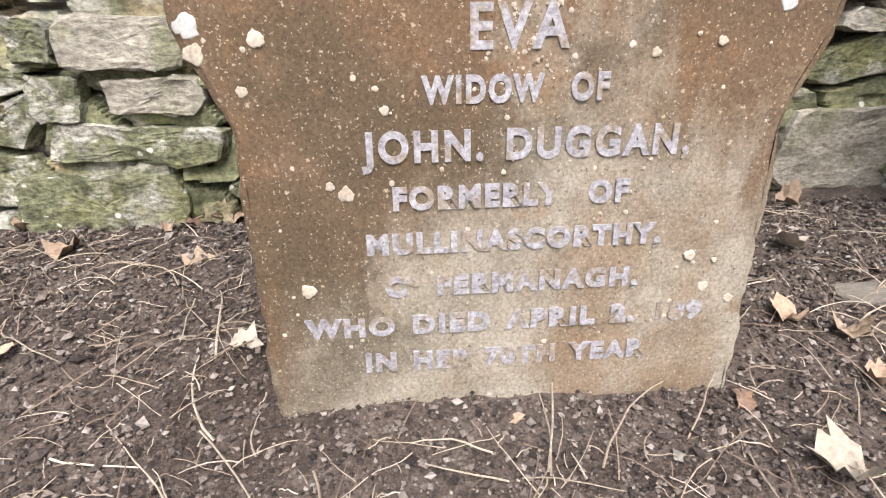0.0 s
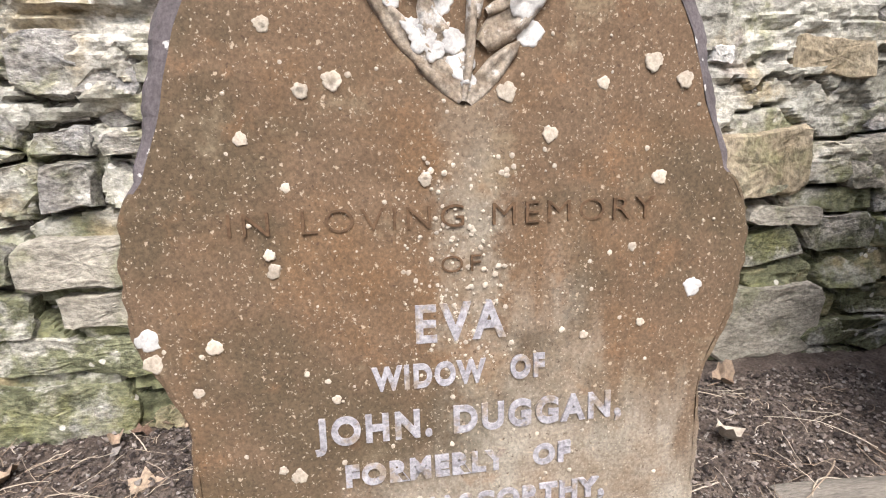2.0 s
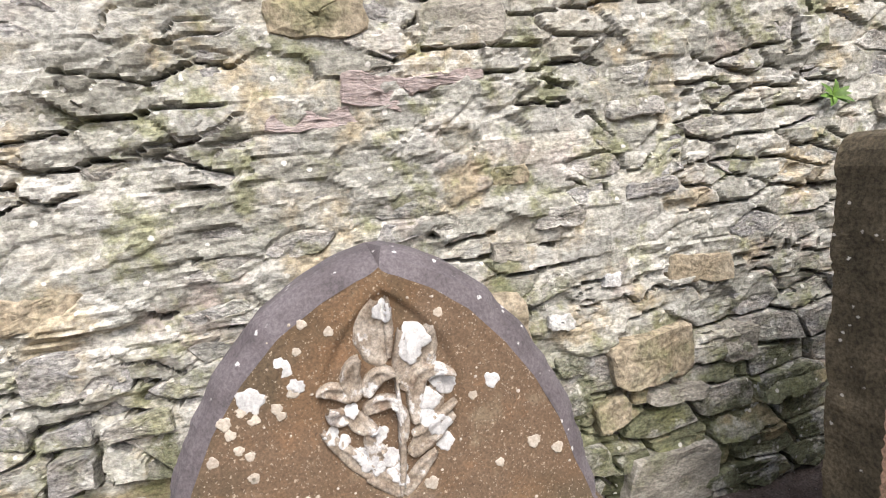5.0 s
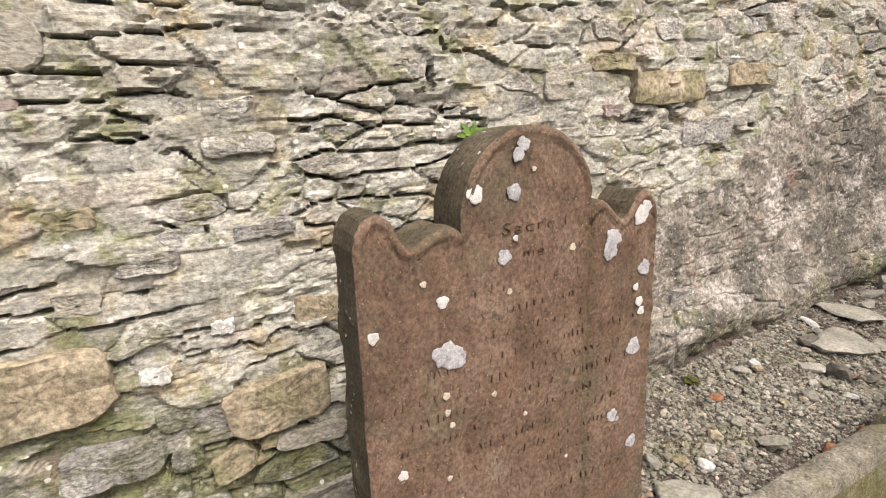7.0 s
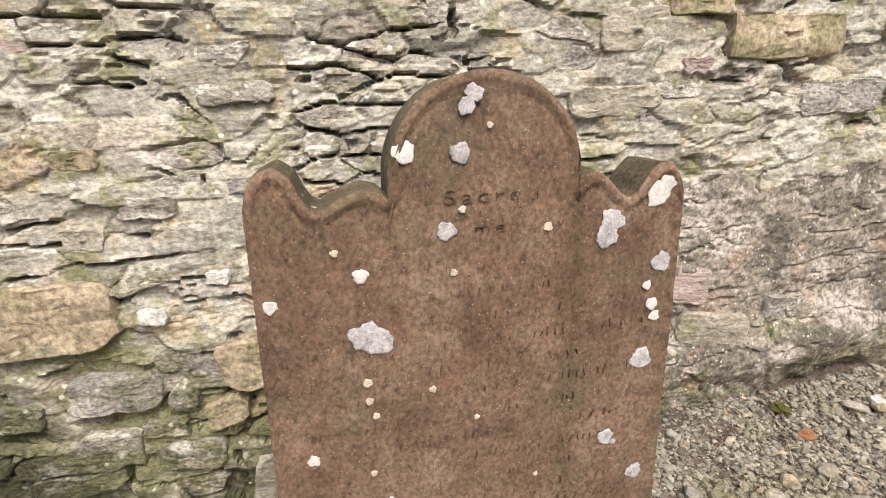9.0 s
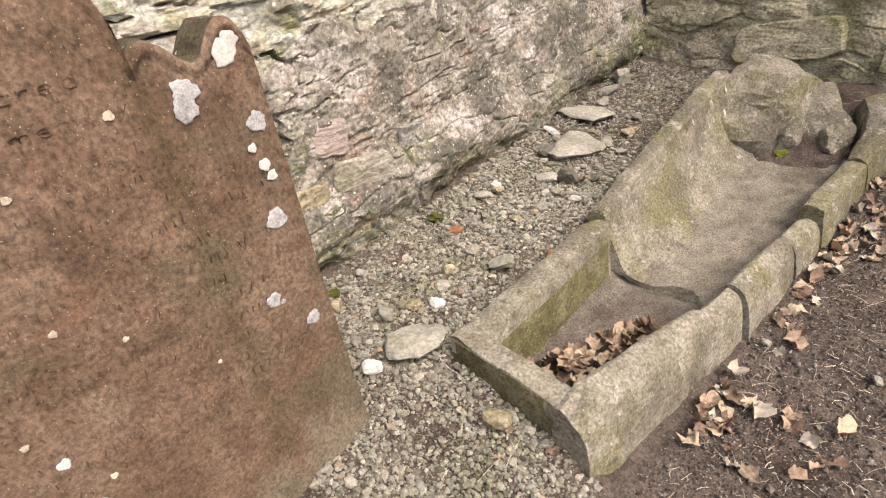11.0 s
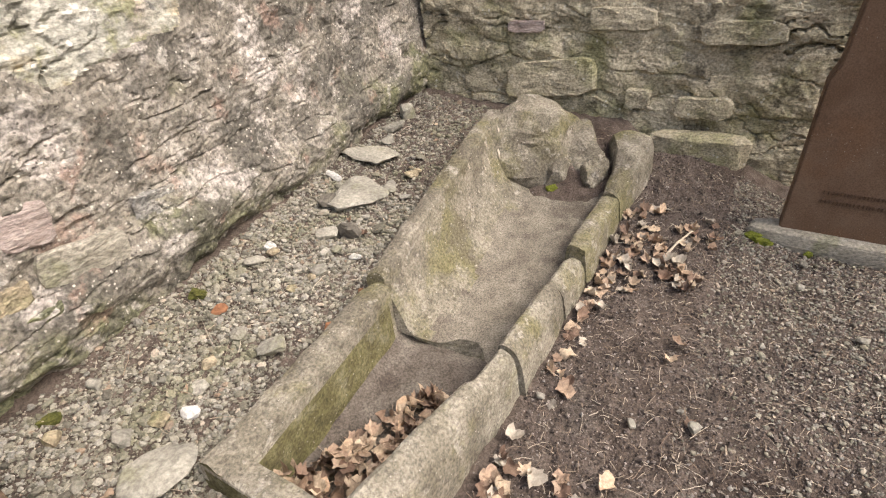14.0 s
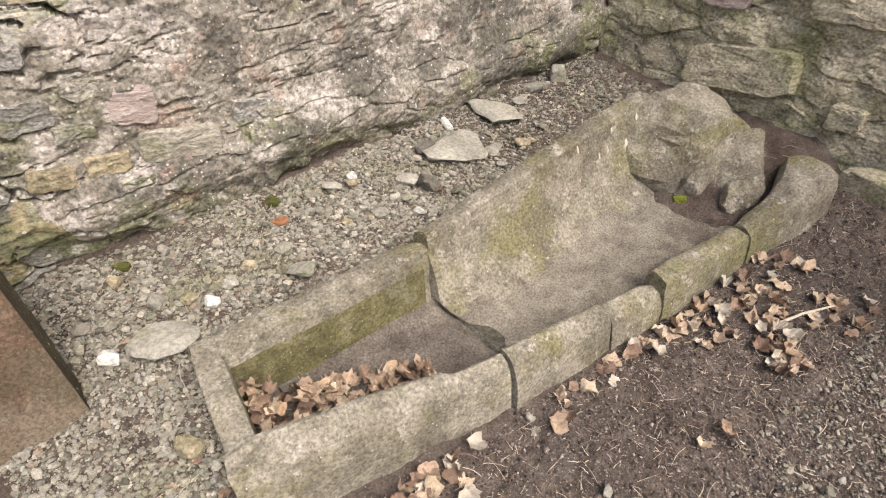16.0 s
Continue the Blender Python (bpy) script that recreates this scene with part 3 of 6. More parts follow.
    for q in key:
        outlines.append((quad_stone(*q[:5], rng), q[5], q[6], -9.0))
    outlines.sort(key=lambda o: o[3])
    rest_v, rest_f = [], []
    for k, (poly, h, mat, _) in enumerate(outlines):
        sv, sf = wall_stone(poly, h, place, rng, count=26 if k < 60 else 16)
        if k < keep:
            part_of("stone", mesh_of("stone", sv, sf, mat), wall)
        else:
            b = len(rest_v)
            rest_v += sv
            rest_f += [tuple(i + b for i in f) for f in sf]
    if rest_v:
        tagged(part_of("far_stones", mesh_of("far_stones", rest_v, rest_f, m_stone), wall), kind="stuff")
    return wall


def slab_core(corners, z0, z1, material):
    """A solid block over four ground corners."""
    v = [(x, y, z) for z in (z0, z1) for x, y in corners]
    f = [(3, 2, 1, 0), (4, 5, 6, 7)] + [(i, (i + 1) % 4, (i + 1) % 4 + 4, i + 4) for i in range(4)]
    return mesh_of("wall_core", v, f, material)


def north_place(u, v, h):
    return u, 1.09 + 0.077 * u + 0.008 * v - h, v


def east_place(u, v, h):
    return 4.59 - 0.13 * u - h, u, v


def north_render(u, v):
    return step(1.72, 2.02, u + 0.22 * fbm(u * 3, v * 3, 3, 61)) * (1 - step(0.88, 1.12, v + 0.22 * fbm(u * 2.2, v * 2.2, 3, 71) - 0.10 * (u - 2.6) - 0.5 * np.maximum(0.0, u - 2.75)))


M_PINK = surface("pinkish_bedded_stone", [(0.3, (0.33, 0.26, 0.23)), (0.6, (0.46, 0.39, 0.365)), (0.8, (0.42, 0.29, 0.235))], scale=9, stretch=(1, 1, 4), fine=60, contrast=0.4, bump=0.9, dist=0.018)
M_OCHRE = surface("ochre_stone", [(0.3, (0.27, 0.22, 0.145)), (0.6, (0.40, 0.34, 0.245)), (0.8, (0.48, 0.44, 0.36))], scale=8, fine=60, contrast=0.6, patches=[(ALGAE, 5, 0.48, 0.64, 0.6)], bump=0.9, dist=0.015)
M_WHITE = surface("white_quartz_stone", [(0.3, (0.44, 0.43, 0.41)), (0.7, (0.62, 0.61, 0.58))], scale=12, fine=80, contrast=0.45, patches=[(ALGAE, 6, 0.55, 0.68, 0.4)], bump=0.6, dist=0.01)
M_PALESTONE = surface("pale_grey_stone", [(0.3, (0.27, 0.25, 0.205)), (0.7, (0.43, 0.40, 0.34))], scale=8, stretch=(1, 1, 2), fine=70, contrast=0.5, patches=[(ALGAE, 6, 0.52, 0.66, 0.55)], bump=0.9, dist=0.014)
rng = np.random.default_rng(7)
W = M_WALL
# larger stones of the north wall: along, up, length, height, tilt, how far proud
KEY_LEFT = [(-0.576, 0.433, 0.235, 0.112, -2, 0.022, M_PALESTONE), (-0.745, 0.436, 0.10, 0.09, -3, 0.018, W), (-0.724, 0.333, 0.105, 0.10, -4, 0.020, W), (-0.545, 0.333, 0.20, 0.08, 0, 0.018, M_PALESTONE),
            (-0.600, 0.240, 0.36, 0.09, -4, 0.020, W), (-0.680, 0.115, 0.34, 0.14, -3, 0.028, W), (-0.454, 0.094, 0.07, 0.05, -3, 0.032, M_OCHRE), (-0.832, 0.541, 0.16, 0.06, 0, 0.018, W),
            (-0.551, 0.796, 0.22, 0.14, -2, 0.010, W), (-0.611, 0.940, 0.24, 0.08, 0, 0.013, M_OCHRE), (0.950, 0.165, 0.34, 0.22, -2, 0.012, M_PALESTONE), (0.940, 0.025, 0.32, 0.07, -3, 0.034, W)]
KEY_LOW = [(0.890, 0.575, 0.31, 0.17, 3, 0.028, M_OCHRE), (0.745, 0.425, 0.13, 0.10, 10, 0.024, M_OCHRE), (0.480, 0.515, 0.25, 0.11, -3, 0.022, W), (0.640, 0.480, 0.09, 0.08, 16, 0.020, W),
           (0.965, 0.445, 0.21, 0.055, -4, 0.026, M_PALESTONE), (0.350, 0.735, 0.33, 0.20, 2, 0.020, M_OCHRE), (0.435, 0.353, 0.18, 0.11, -8, 0.018, W), (1.060, 0.810, 0.24, 0.09, -6, 0.012, M_OCHRE),
           (0.240, 0.470, 0.11, 0.09, -6, 0.016, W), (0.580, 0.395, 0.13, 0.065, -6, 0.020, W), (0.640, 0.300, 0.20, 0.09, -4, 0.022, W), (1.200, 0.560, 0.14, 0.14, 0, 0.014, M_PALESTONE), (0.640, 0.590, 0.14, 0.07, 5, 0.014, W)]
KEY_HIGH = [(0.391, 1.505, 0.25, 0.13, 2, 0.014, M_PALESTONE), (0.169, 1.353, 0.19, 0.09, -10, 0.012, M_PINK), (0.020, 1.300, 0.26, 0.05, 3, 0.010, M_PINK), (0.330, 1.375, 0.22, 0.04, 6, 0.008, M_PINK),
            (0.470, 0.937, 0.11, 0.07, -5, 0.014, M_PALESTONE), (0.767, 0.814, 0.07, 0.05, -6, 0.016, M_WHITE), (0.603, 0.723, 0.09, 0.054, -4, 0.018, M_WHITE), (1.142, 1.610, 0.06, 0.037, -20, 0.018, M_WHITE),
            (0.900, 1.060, 0.18, 0.05, 6, 0.013, W), (0.480, 1.130, 0.12, 0.06, -4, 0.012, M_OCHRE), (0.860, 1.280, 0.20, 0.06, 4, 0.010, W), (0.620, 1.010, 0.16, 0.07, 0, 0.010, W), (0.05, 1.52, 0.24, 0.10, 4, 0.010, M_OCHRE)]
KEY_RIGHT = [(2.410, 1.414, 0.40, 0.14, 2, 0.020, M_OCHRE), (2.114, 1.495, 0.205, 0.065, 2, 0.020, M_OCHRE), (2.120, 1.332, 0.11, 0.055, 0, 0.016, M_PINK), (1.926, 1.434, 0.23, 0.13, 1, 0.012, M_PALESTONE), (2.90, 1.46, 0.34, 0.10, 2, 0.016, M_OCHRE),
             (1.860, 1.240, 0.26, 0.09, 2, 0.010, M_PALESTONE), (2.62, 1.24, 0.30, 0.12, 2, 0.010, W)]
KEY_FOOT = [(2.157, 0.675, 0.16, 0.14, -6, 0.022, M_PINK), (2.263, 0.515, 0.28, 0.12, -5, 0.028, M_PALESTONE), (2.045, 0.755, 0.11, 0.09, -3, 0.026, W), (2.034, 0.508, 0.15, 0.085, -5, 0.028, M_OCHRE),
            (1.876, 0.508, 0.15, 0.085, -7, 0.030, M_OCHRE), (1.880, 0.700, 0.17, 0.10, 2, 0.022, W), (1.900, 0.400, 0.18, 0.09, 4, 0.030, W), (1.990, 0.630, 0.13, 0.06, 0, 0.026, W), (2.530, 0.560, 0.18, 0.10, -6, 0.024, W),
            (2.100, 0.395, 0.20, 0.10, -3, 0.032, W), (1.880, 0.860, 0.16, 0.07, 0, 0.020, W)]
NORTH_KEY = KEY_LEFT + KEY_LOW + KEY_HIGH + KEY_RIGHT + KEY_FOOT


def north_foot(u, v):
    """The wall's foot beside the gravel: a swelling course over a hollow washed-out base."""
    line = 0.20 + 0.075 * np.clip(u - 1.8, 0, 3) + 0.03 * fbm(u * 4, 0 * u, 2, 55)
    on = step(1.60, 1.90, u)
    swell = 0.045 * np.exp(-((v - line - 0.15) / 0.09) ** 2)
    hollow = 0.05 * (1 - step(0.0, 0.07, v - line)) * step(-0.5, 0.3, fbm(u * 5, v * 6, 2, 56))
    return on * (swell - hollow)


north_core = slab_core([(-7, 0.61), (5.2, 1.55), (5.2, 2.1), (-7, 1.1)], -0.6, 2.6, M_DARKSTONE)
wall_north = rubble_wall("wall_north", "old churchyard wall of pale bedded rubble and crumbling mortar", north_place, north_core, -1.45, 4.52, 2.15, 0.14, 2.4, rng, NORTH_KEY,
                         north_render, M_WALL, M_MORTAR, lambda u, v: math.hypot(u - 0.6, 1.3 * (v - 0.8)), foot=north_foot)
east_core = slab_core([(5.56, -7.0), (6.1, -7.0), (4.9, 1.9), (4.40, 1.9)], -0.6, 2.6, M_DARKSTONE)
EAST_KEY = [(0.66, 0.50, 0.50, 0.21, -4, 0.030, M_GREENWALL), (0.20, 0.41, 0.14, 0.12, 0, 0.024, M_GREENWALL), (0.80, 0.76, 0.20, 0.07, 0, 0.018, M_PINK), (-0.12, 0.38, 0.28, 0.12, 0, 0.021, M_GREENWALL),
            (0.32, 0.80, 0.34, 0.12, 0, 0.018, M_GREENWALL), (-0.22, 0.74, 0.40, 0.12, 0, 0.018, M_GREENWALL), (1.10, 0.62, 0.20, 0.10, 0, 0.018, M_GREENWALL)]
wall_east = rubble_wall("wall_east", "dark green algae-stained rubble wall at the corner", east_place, east_core, -1.6, 1.40, 1.5, 0.24, 1.8, rng, EAST_KEY,
                        lambda u, v: 0 * u, M_GREENWALL, M_GREENWALL, lambda u, v: math.hypot(u - 0.4, v - 0.5), keep=160, tilt=0.02, bedding=0.35, joints=0.16, sunk=0.060, facets=0.5)


def blob(name, material, size, rng, cuts=2, rough=0.16, flat_top=False, breaks=11, depth=(0.62, 1.0)):
    """A broken stone: a rounded block, knocked about."""
    bm = bmesh.new()
    bmesh.ops.create_icosphere(bm, subdivisions=cuts, radius=1.0)
    off = Vector(rng.uniform(-50, 50, 3))
    planes = [(Vector(rng.normal(0, 1, 3)).normalized(), rng.uniform(*depth)) for _ in range(breaks)]
    for v in bm.verts:
        v.co = Vector([math.copysign(abs(q) ** 0.62, q) for q in v.co])
        for nrm, dd in planes:
            over = v.co.dot(nrm) - dd
            if over > 0:
                v.co -= nrm * over
        v.co += v.co.normalized() * rough * noise.noise(v.co * 2.2 + off)
        if flat_top and v.co.z > 0.45:
            v.co.z = 0.45 + 0.15 * (v.co.z - 0.45)
        v.co = Vector((v.co.x * size[0], v.co.y * size[1], v.co.z * size[2]))
    me = bpy.data.meshes.new(name)
    bm.to_mesh(me)
    bm.free()
    me.materials.append(material)
    return me


ledge = part_of("footing_stone", blob("footing_stone", M_GREENWALL, (0.08, 0.25, 0.26), rng, 4, 0.16, True, breaks=2), wall_east, "long pale footing stone")
ledge.matrix_local = pose(4.56, -0.12, 0.125, 0, 0, 8)


# ---- loose shapes for headstones ----
def lichen(name, parent, surf, x, z, r, material, rng, lift=0.0012):
    """A crust of lichen that lies on a carved face; surf(x, z) gives the face's y."""
    n = 22
    ph = rng.uniform(0, 6.28, 4)
    verts, faces = [(x, surf(x, z) - lift - 0.0005, z)], []
    edge = [1 + 0.10 * math.sin(3 * a + ph[0]) + 0.07 * math.sin(5 * a + ph[1]) + 0.06 * math.sin(9 * a + ph[2]) + rng.normal(0, 0.045) for a in [2 * math.pi * k / n for k in range(n)]]
    rings = ((0.30, 0.0005), (0.58, 0.0005), (0.80, 0.0004), (0.95, 0.0001), (1.0, -0.0012))
    for s, up in rings:
        for k in range(n):
            a = 2 * math.pi * k / n
            px, pz = x + r * s * edge[k] * math.cos(a), z + r * s * edge[k] * math.sin(a)
            verts.append((px, surf(px, pz) - lift - up, pz))
    faces += [(0, 1 + k, 1 + (k + 1) % n) for k in range(n)]
    for ring in range(len(rings) - 1):
        b = 1 + ring * n
        faces += [(b + k, b + n + k, b + n + (k + 1) % n, b + (k + 1) % n) for k in range(n)]
    return part_of(name, mesh_of(name, verts, faces, material, True), parent)


def inscription(parent, text, x0, x1, z, cap, surf, material, proud, bold=0.0, name="letter"):
    """A line of letters set on a face between x0 and x1."""
    cu = bpy.data.curves.new(name, "FONT")
    cu.body, cu.size, cu.extrude, cu.offset, cu.space_word, cu.space_character = text, cap / 0.70, 0.0022, bold, 1.35, 1.22
    tmp = new("letters", cu)
    me = bpy.data.meshes.new_from_object(tmp.evaluated_get(bpy.context.evaluated_depsgraph_get()))
    bpy.data.objects.remove(tmp)
    co = np.empty(len(me.vertices) * 3)
    me.vertices.foreach_get("co", co)
    co = co.reshape(-1, 3)
    k = (x1 - x0) / (co[:, 0].max() - co[:, 0].min())
    xs, zs = x0 + (co[:, 0] - co[:, 0].min()) * k, z + co[:, 1]
    ys = np.array([surf(a, b) for a, b in zip(xs, zs)]) - proud - co[:, 2]
    me.vertices.foreach_set("co", np.stack([xs, ys, zs], 1).ravel())
    bm = bmesh.new()
    bm.from_mesh(me)
    bmesh.ops.remove_doubles(bm, verts=bm.verts, dist=0.00001)
    bm.verts.index_update()
    left = set(bm.faces)
    while left:
        todo, island = [left.pop()], []
        while todo:
            f = todo.pop()
            island.append(f)
            for e in f.edges:
                for g in e.link_faces:
                    if g in left:
                        left.discard(g)
                        todo.append(g)
        ids = sorted({v.index for f in island for v in f.verts})
        back = {q: k for k, q in enumerate(ids)}
        bm.verts.ensure_lookup_table()
        part_of(name, mesh_of(name, [bm.verts[q].co for q in ids], [[back[v.index] for v in f.verts] for f in island], material), parent)
    bm.free()


# ---- the pointed headstone ----
# spines of the carved petals: root, bend, tip, half width, height
BUD = [((0.093, 0.900), (0.058, 0.936), (0.084, 0.992), 0.027, 0.014), ((0.096, 0.904), (0.101, 0.953), (0.101, 0.996), 0.008, 0.019), ((0.114, 0.850), (0.146, 0.895), (0.160, 0.945), 0.026, 0.015), ((0.105, 0.866), (0.115, 0.908), (0.116, 0.945), 0.012, 0.016)]
FLOWER = [((0.047, 0.852), (0.026, 0.887), (0.055, 0.914), 0.017, 0.022), ((0.059, 0.853), (0.070, 0.890), (0.101, 0.882), 0.015, 0.024), ((0.053, 0.830), (0.079, 0.846), (0.106, 0.836), 0.014, 0.020), ((0.042, 0.836), (0.036, 0.808), (0.068, 0.803), 0.017, 0.021),
          ((0.038, 0.852), (0.012, 0.876), (-0.010, 0.872), 0.013, 0.020), ((0.032, 0.830), (0.012, 0.822), (0.002, 0.842), 0.015, 0.018)]
LEAVES_RIGHT = [((0.126, 0.800), (0.122, 0.905), (0.189, 0.866), 0.014, 0.022), ((0.128, 0.806), (0.158, 0.822), (0.164, 0.858), 0.020, 0.012), ((0.118, 0.782), (0.155, 0.797), (0.188, 0.825), 0.009, 0.018), ((0.114, 0.750), (0.150, 0.784), (0.184, 0.803), 0.018, 0.014), ((0.098, 0.692), (0.123, 0.724), (0.152, 0.752), 0.013, 0.013)]
LEAVES_LEFT = [((0.093, 0.706), (0.032, 0.748), (-0.010, 0.816), 0.015, 0.015), ((0.097, 0.712), (0.066, 0.745), (0.052, 0.800), 0.018, 0.012), ((0.090, 0.694), (0.067, 0.716), (0.044, 0.731), 0.009, 0.012), ((0.092, 0.694), (0.108, 0.770), (0.102, 0.880), 0.006, 0.020), ((0.106, 0.776), (0.114, 0.830), (0.092, 0.833), 0.009, 0.018)]
PETALS = BUD + FLOWER + LEAVES_RIGHT + LEAVES_LEFT
FLOOR_H1 = -0.008


def petal_point(petal, s):
    a, b, c = (np.array(q) for q in petal[:3])
    return (1 - s) ** 2 * a + 2 * s * (1 - s) * b + s * s * c


def petal_half(petal, s):
    return petal[3] * (0.30 + 0.70 * math.sin(math.pi * min(1.0, 0.10 + 0.86 * s ** 0.8))) * (1.0 if s < 0.9 else 1 - 4.5 * (s - 0.9))


def petal_up(petal, s, q):
    """Height of a petal over the sunk ground, at s along it and q from edge to edge."""
    lip = petal[4] * (0.45 + 0.55 * s ** 0.7)
    hollow = 0.55 * lip * math.exp(-(q / 0.55) ** 2) * math.sin(math.pi * min(1.0, s * 1.1)) * (petal[3] > 0.0125)
    return lip * (1 - abs(q) ** 5) - hollow


PETAL_AT = np.array([(*petal_point(p, q), petal_half(p, q), q, k) for k, p in enumerate(PETALS) for q in np.linspace(0.05, 0.95, 13)])


def panel_mask(x, z):
    x, z = np.asarray(x, float), np.asarray(z, float)
    t = np.clip((z - 0.683) / 0.323, 0, 1)
    half = 0.110 * np.sin(math.pi * t) ** 0.75
    return step(0.0, 0.020, half - np.abs(x - 0.095)) * (t > 0) * (t < 1)


def carving(x, z, petals=True):
    """Height of the carved flower over the face, sunk panel and petals."""
    x, z = np.asarray(x, float), np.asarray(z, float)
    base = FLOOR_H1 * panel_mask(x, z)
    if not petals or x.ndim or abs(x - 0.09) > 0.13 or not 0.67 < z < 1.02:
        return base
    d = np.hypot(PETAL_AT[:, 0] - float(x), PETAL_AT[:, 1] - float(z))
    best = float(base)
    for k in np.where(d < PETAL_AT[:, 2])[0]:
        best = max(best, FLOOR_H1 + petal_up(PETALS[int(PETAL_AT[k, 4])], PETAL_AT[k, 3], d[k] / PETAL_AT[k, 2]))
    return np.asarray(best)


H1_ZL = [-0.160, 0.353, 0.383, 0.415, 0.451, 0.518, 0.575, 0.606, 0.621, 0.663, 0.710, 0.770, 0.848, 0.914, 0.974, 1.015, 1.042, 1.055]
H1_L = [-0.219, -0.221, -0.231, -0.244, -0.263, -0.267, -0.265, -0.251, -0.241, -0.236, -0.229, -0.212, -0.176, -0.132, -0.076, -0.014, 0.043, 0.093]
H1_ZR = [-0.160, 0.341, 0.372, 0.403, 0.440, 0.508, 0.566, 0.598, 0.614, 0.657, 0.705, 0.766, 0.846, 0.913, 0.974, 1.015, 1.042, 1.055]
H1_R = [0.393, 0.394, 0.399, 0.413, 0.429, 0.441, 0.440, 0.423, 0.408, 0.404, 0.394, 0.377, 0.340, 0.297, 0.246, 0.193, 0.140, 0.097]


def h1_face(x, z):
    return 0.0504 * x + 0.0237 * z + 0.5338


def h1_surf(x, z):
    return h1_face(x, z) - float(carving(x, z))


def headstone_pointed():
    """Body whose front row k and outer row k are joined by a chamfer, wide round the arch and small below."""
    stone = tagged(new("headstone"), "rust-stained sandstone headstone with pointed top and carved flower", "headstone", "headstones")
    ks = np.linspace(0, 1, 230)
    zf = -0.16 + ks * (1.055 + 0.16)
    L, R = np.interp(zf, H1_ZL, H1_L), np.interp(zf, H1_ZR, H1_R)
    arch = step(0.597, 0.703, zf)
    ins = np.minimum(0.006 + 0.019 * arch, 0.36 * (R - L))
    s = np.linspace(0, 1, 130)
    X = (L + ins)[:, None] + s[None, :] * np.maximum(R - L - 2 * ins, 0.002)[:, None]
    Zf = np.repeat((zf - 0.018 * step(0.637, 1.055, zf))[:, None], len(s), 1)
    wob = 0.0016 * fbm(X * 18, Zf * 18, 3, 81) + 0.0007 * fbm(X * 90, Zf * 90, 2, 91)
    Y = h1_face(X, Zf) - carving(X, Zf, False) + wob
    rows, n, m = len(ks), len(s), 0
    verts = np.stack([X, Y, Zf], -1).reshape(-1, 3)
    i = (np.arange(rows - 1)[:, None] * n + np.arange(n - 1)[None, :]).ravel()
    part_of("face", mesh_of("face", verts, np.stack([i, i + 1, i + n + 1, i + n], 1), M_H1, True), stone)
    for j, petal in enumerate(PETALS):
        pv, ns, nq = [], 22, 13
        for s_ in np.linspace(0, 1, ns):
            c, ahead = petal_point(petal, s_), petal_point(petal, min(1.0, s_ + 0.02)) - petal_point(petal, s_ - 0.02)
            ahead = ahead / np.hypot(*ahead)
            w = petal_half(petal, s_) * (1 + 0.10 * noise.noise(Vector((s_ * 5, j * 3.1, 0))))
            for q in np.sin(np.linspace(-1, 1, nq) * math.pi / 2):
                x, z = c[0] - ahead[1] * w * q, c[1] + ahead[0] * w * q
                up = FLOOR_H1 - 0.002 + petal_up(petal, s_, q) + 0.0025 * noise.noise(Vector((x * 60, z * 60, j))) + 0.0014 * noise.noise(Vector((x * 180, z * 180, 3)))
                pv.append((x, h1_face(x, z) - up - 0.0002 * j, z))
        pf = [(a * nq + b, a * nq + b + 1, (a + 1) * nq + b + 1, (a + 1) * nq + b) for a in range(ns - 1) for b in range(nq - 1)]
        part_of("carved_petal", mesh_of("carved_petal", pv, pf, M_PETAL, True), stone, "bleached carved petal")
    # rim: front edge, chamfer, side, back
    zo = zf + 0.006 * step(0.617, 1.055, zf)
    grow = 0.002 + 0.008 * arch
    chip = 0.0035 * fbm(zf * 30, zf * 0, 3, 17)
    rim = []
    for k in range(rows):
        lf, rf, z0, z1, g, c = L[k] + ins[k], R[k] - ins[k], Zf[k, 0], zo[k], grow[k], chip[k]
        deep = 0.008 + 0.030 * arch[k]
        rim.append([(lf, h1_face(lf, z0), z0), (lf - (ins[k] + g) * 0.6 + c, h1_face(lf, z1) + deep * 0.35, z0 + (z1 - z0) * 0.6), (L[k] - g + c, h1_face(lf, z1) + deep, z1), (L[k] - g, h1_face(lf, z1) + 0.105, z1),
                    (R[k] + g, h1_face(rf, z1) + 0.105, z1), (R[k] + g - c, h1_face(rf, z1) + deep, z1), (rf + (ins[k] + g) * 0.6 - c, h1_face(rf, z1) + deep * 0.35, z0 + (z1 - z0) * 0.6), (rf, h1_face(rf, z0), z0)])
    w = 8
    faces = [(k * w + j, (k + 1) * w + j, (k + 1) * w + j + 1, k * w + j + 1) for k in range(rows - 1) for j in range(w - 1)]
    faces.append(tuple((rows - 1) * w + j for j in range(w)))
    edge = mesh_of("edge", [p for r in rim for p in r], faces, M_H1_EDGE)
    edge.materials.append(M_H1)
    edge.polygons.foreach_set("material_index", [int(zf[min(k // (w - 1), rows - 1)] < 0.60 + 0.02 * math.sin(k)) for k in range(len(faces))])
    part_of("edge", edge, stone, "grey weathered chamfered edge")
    r = np.random.default_rng(3)
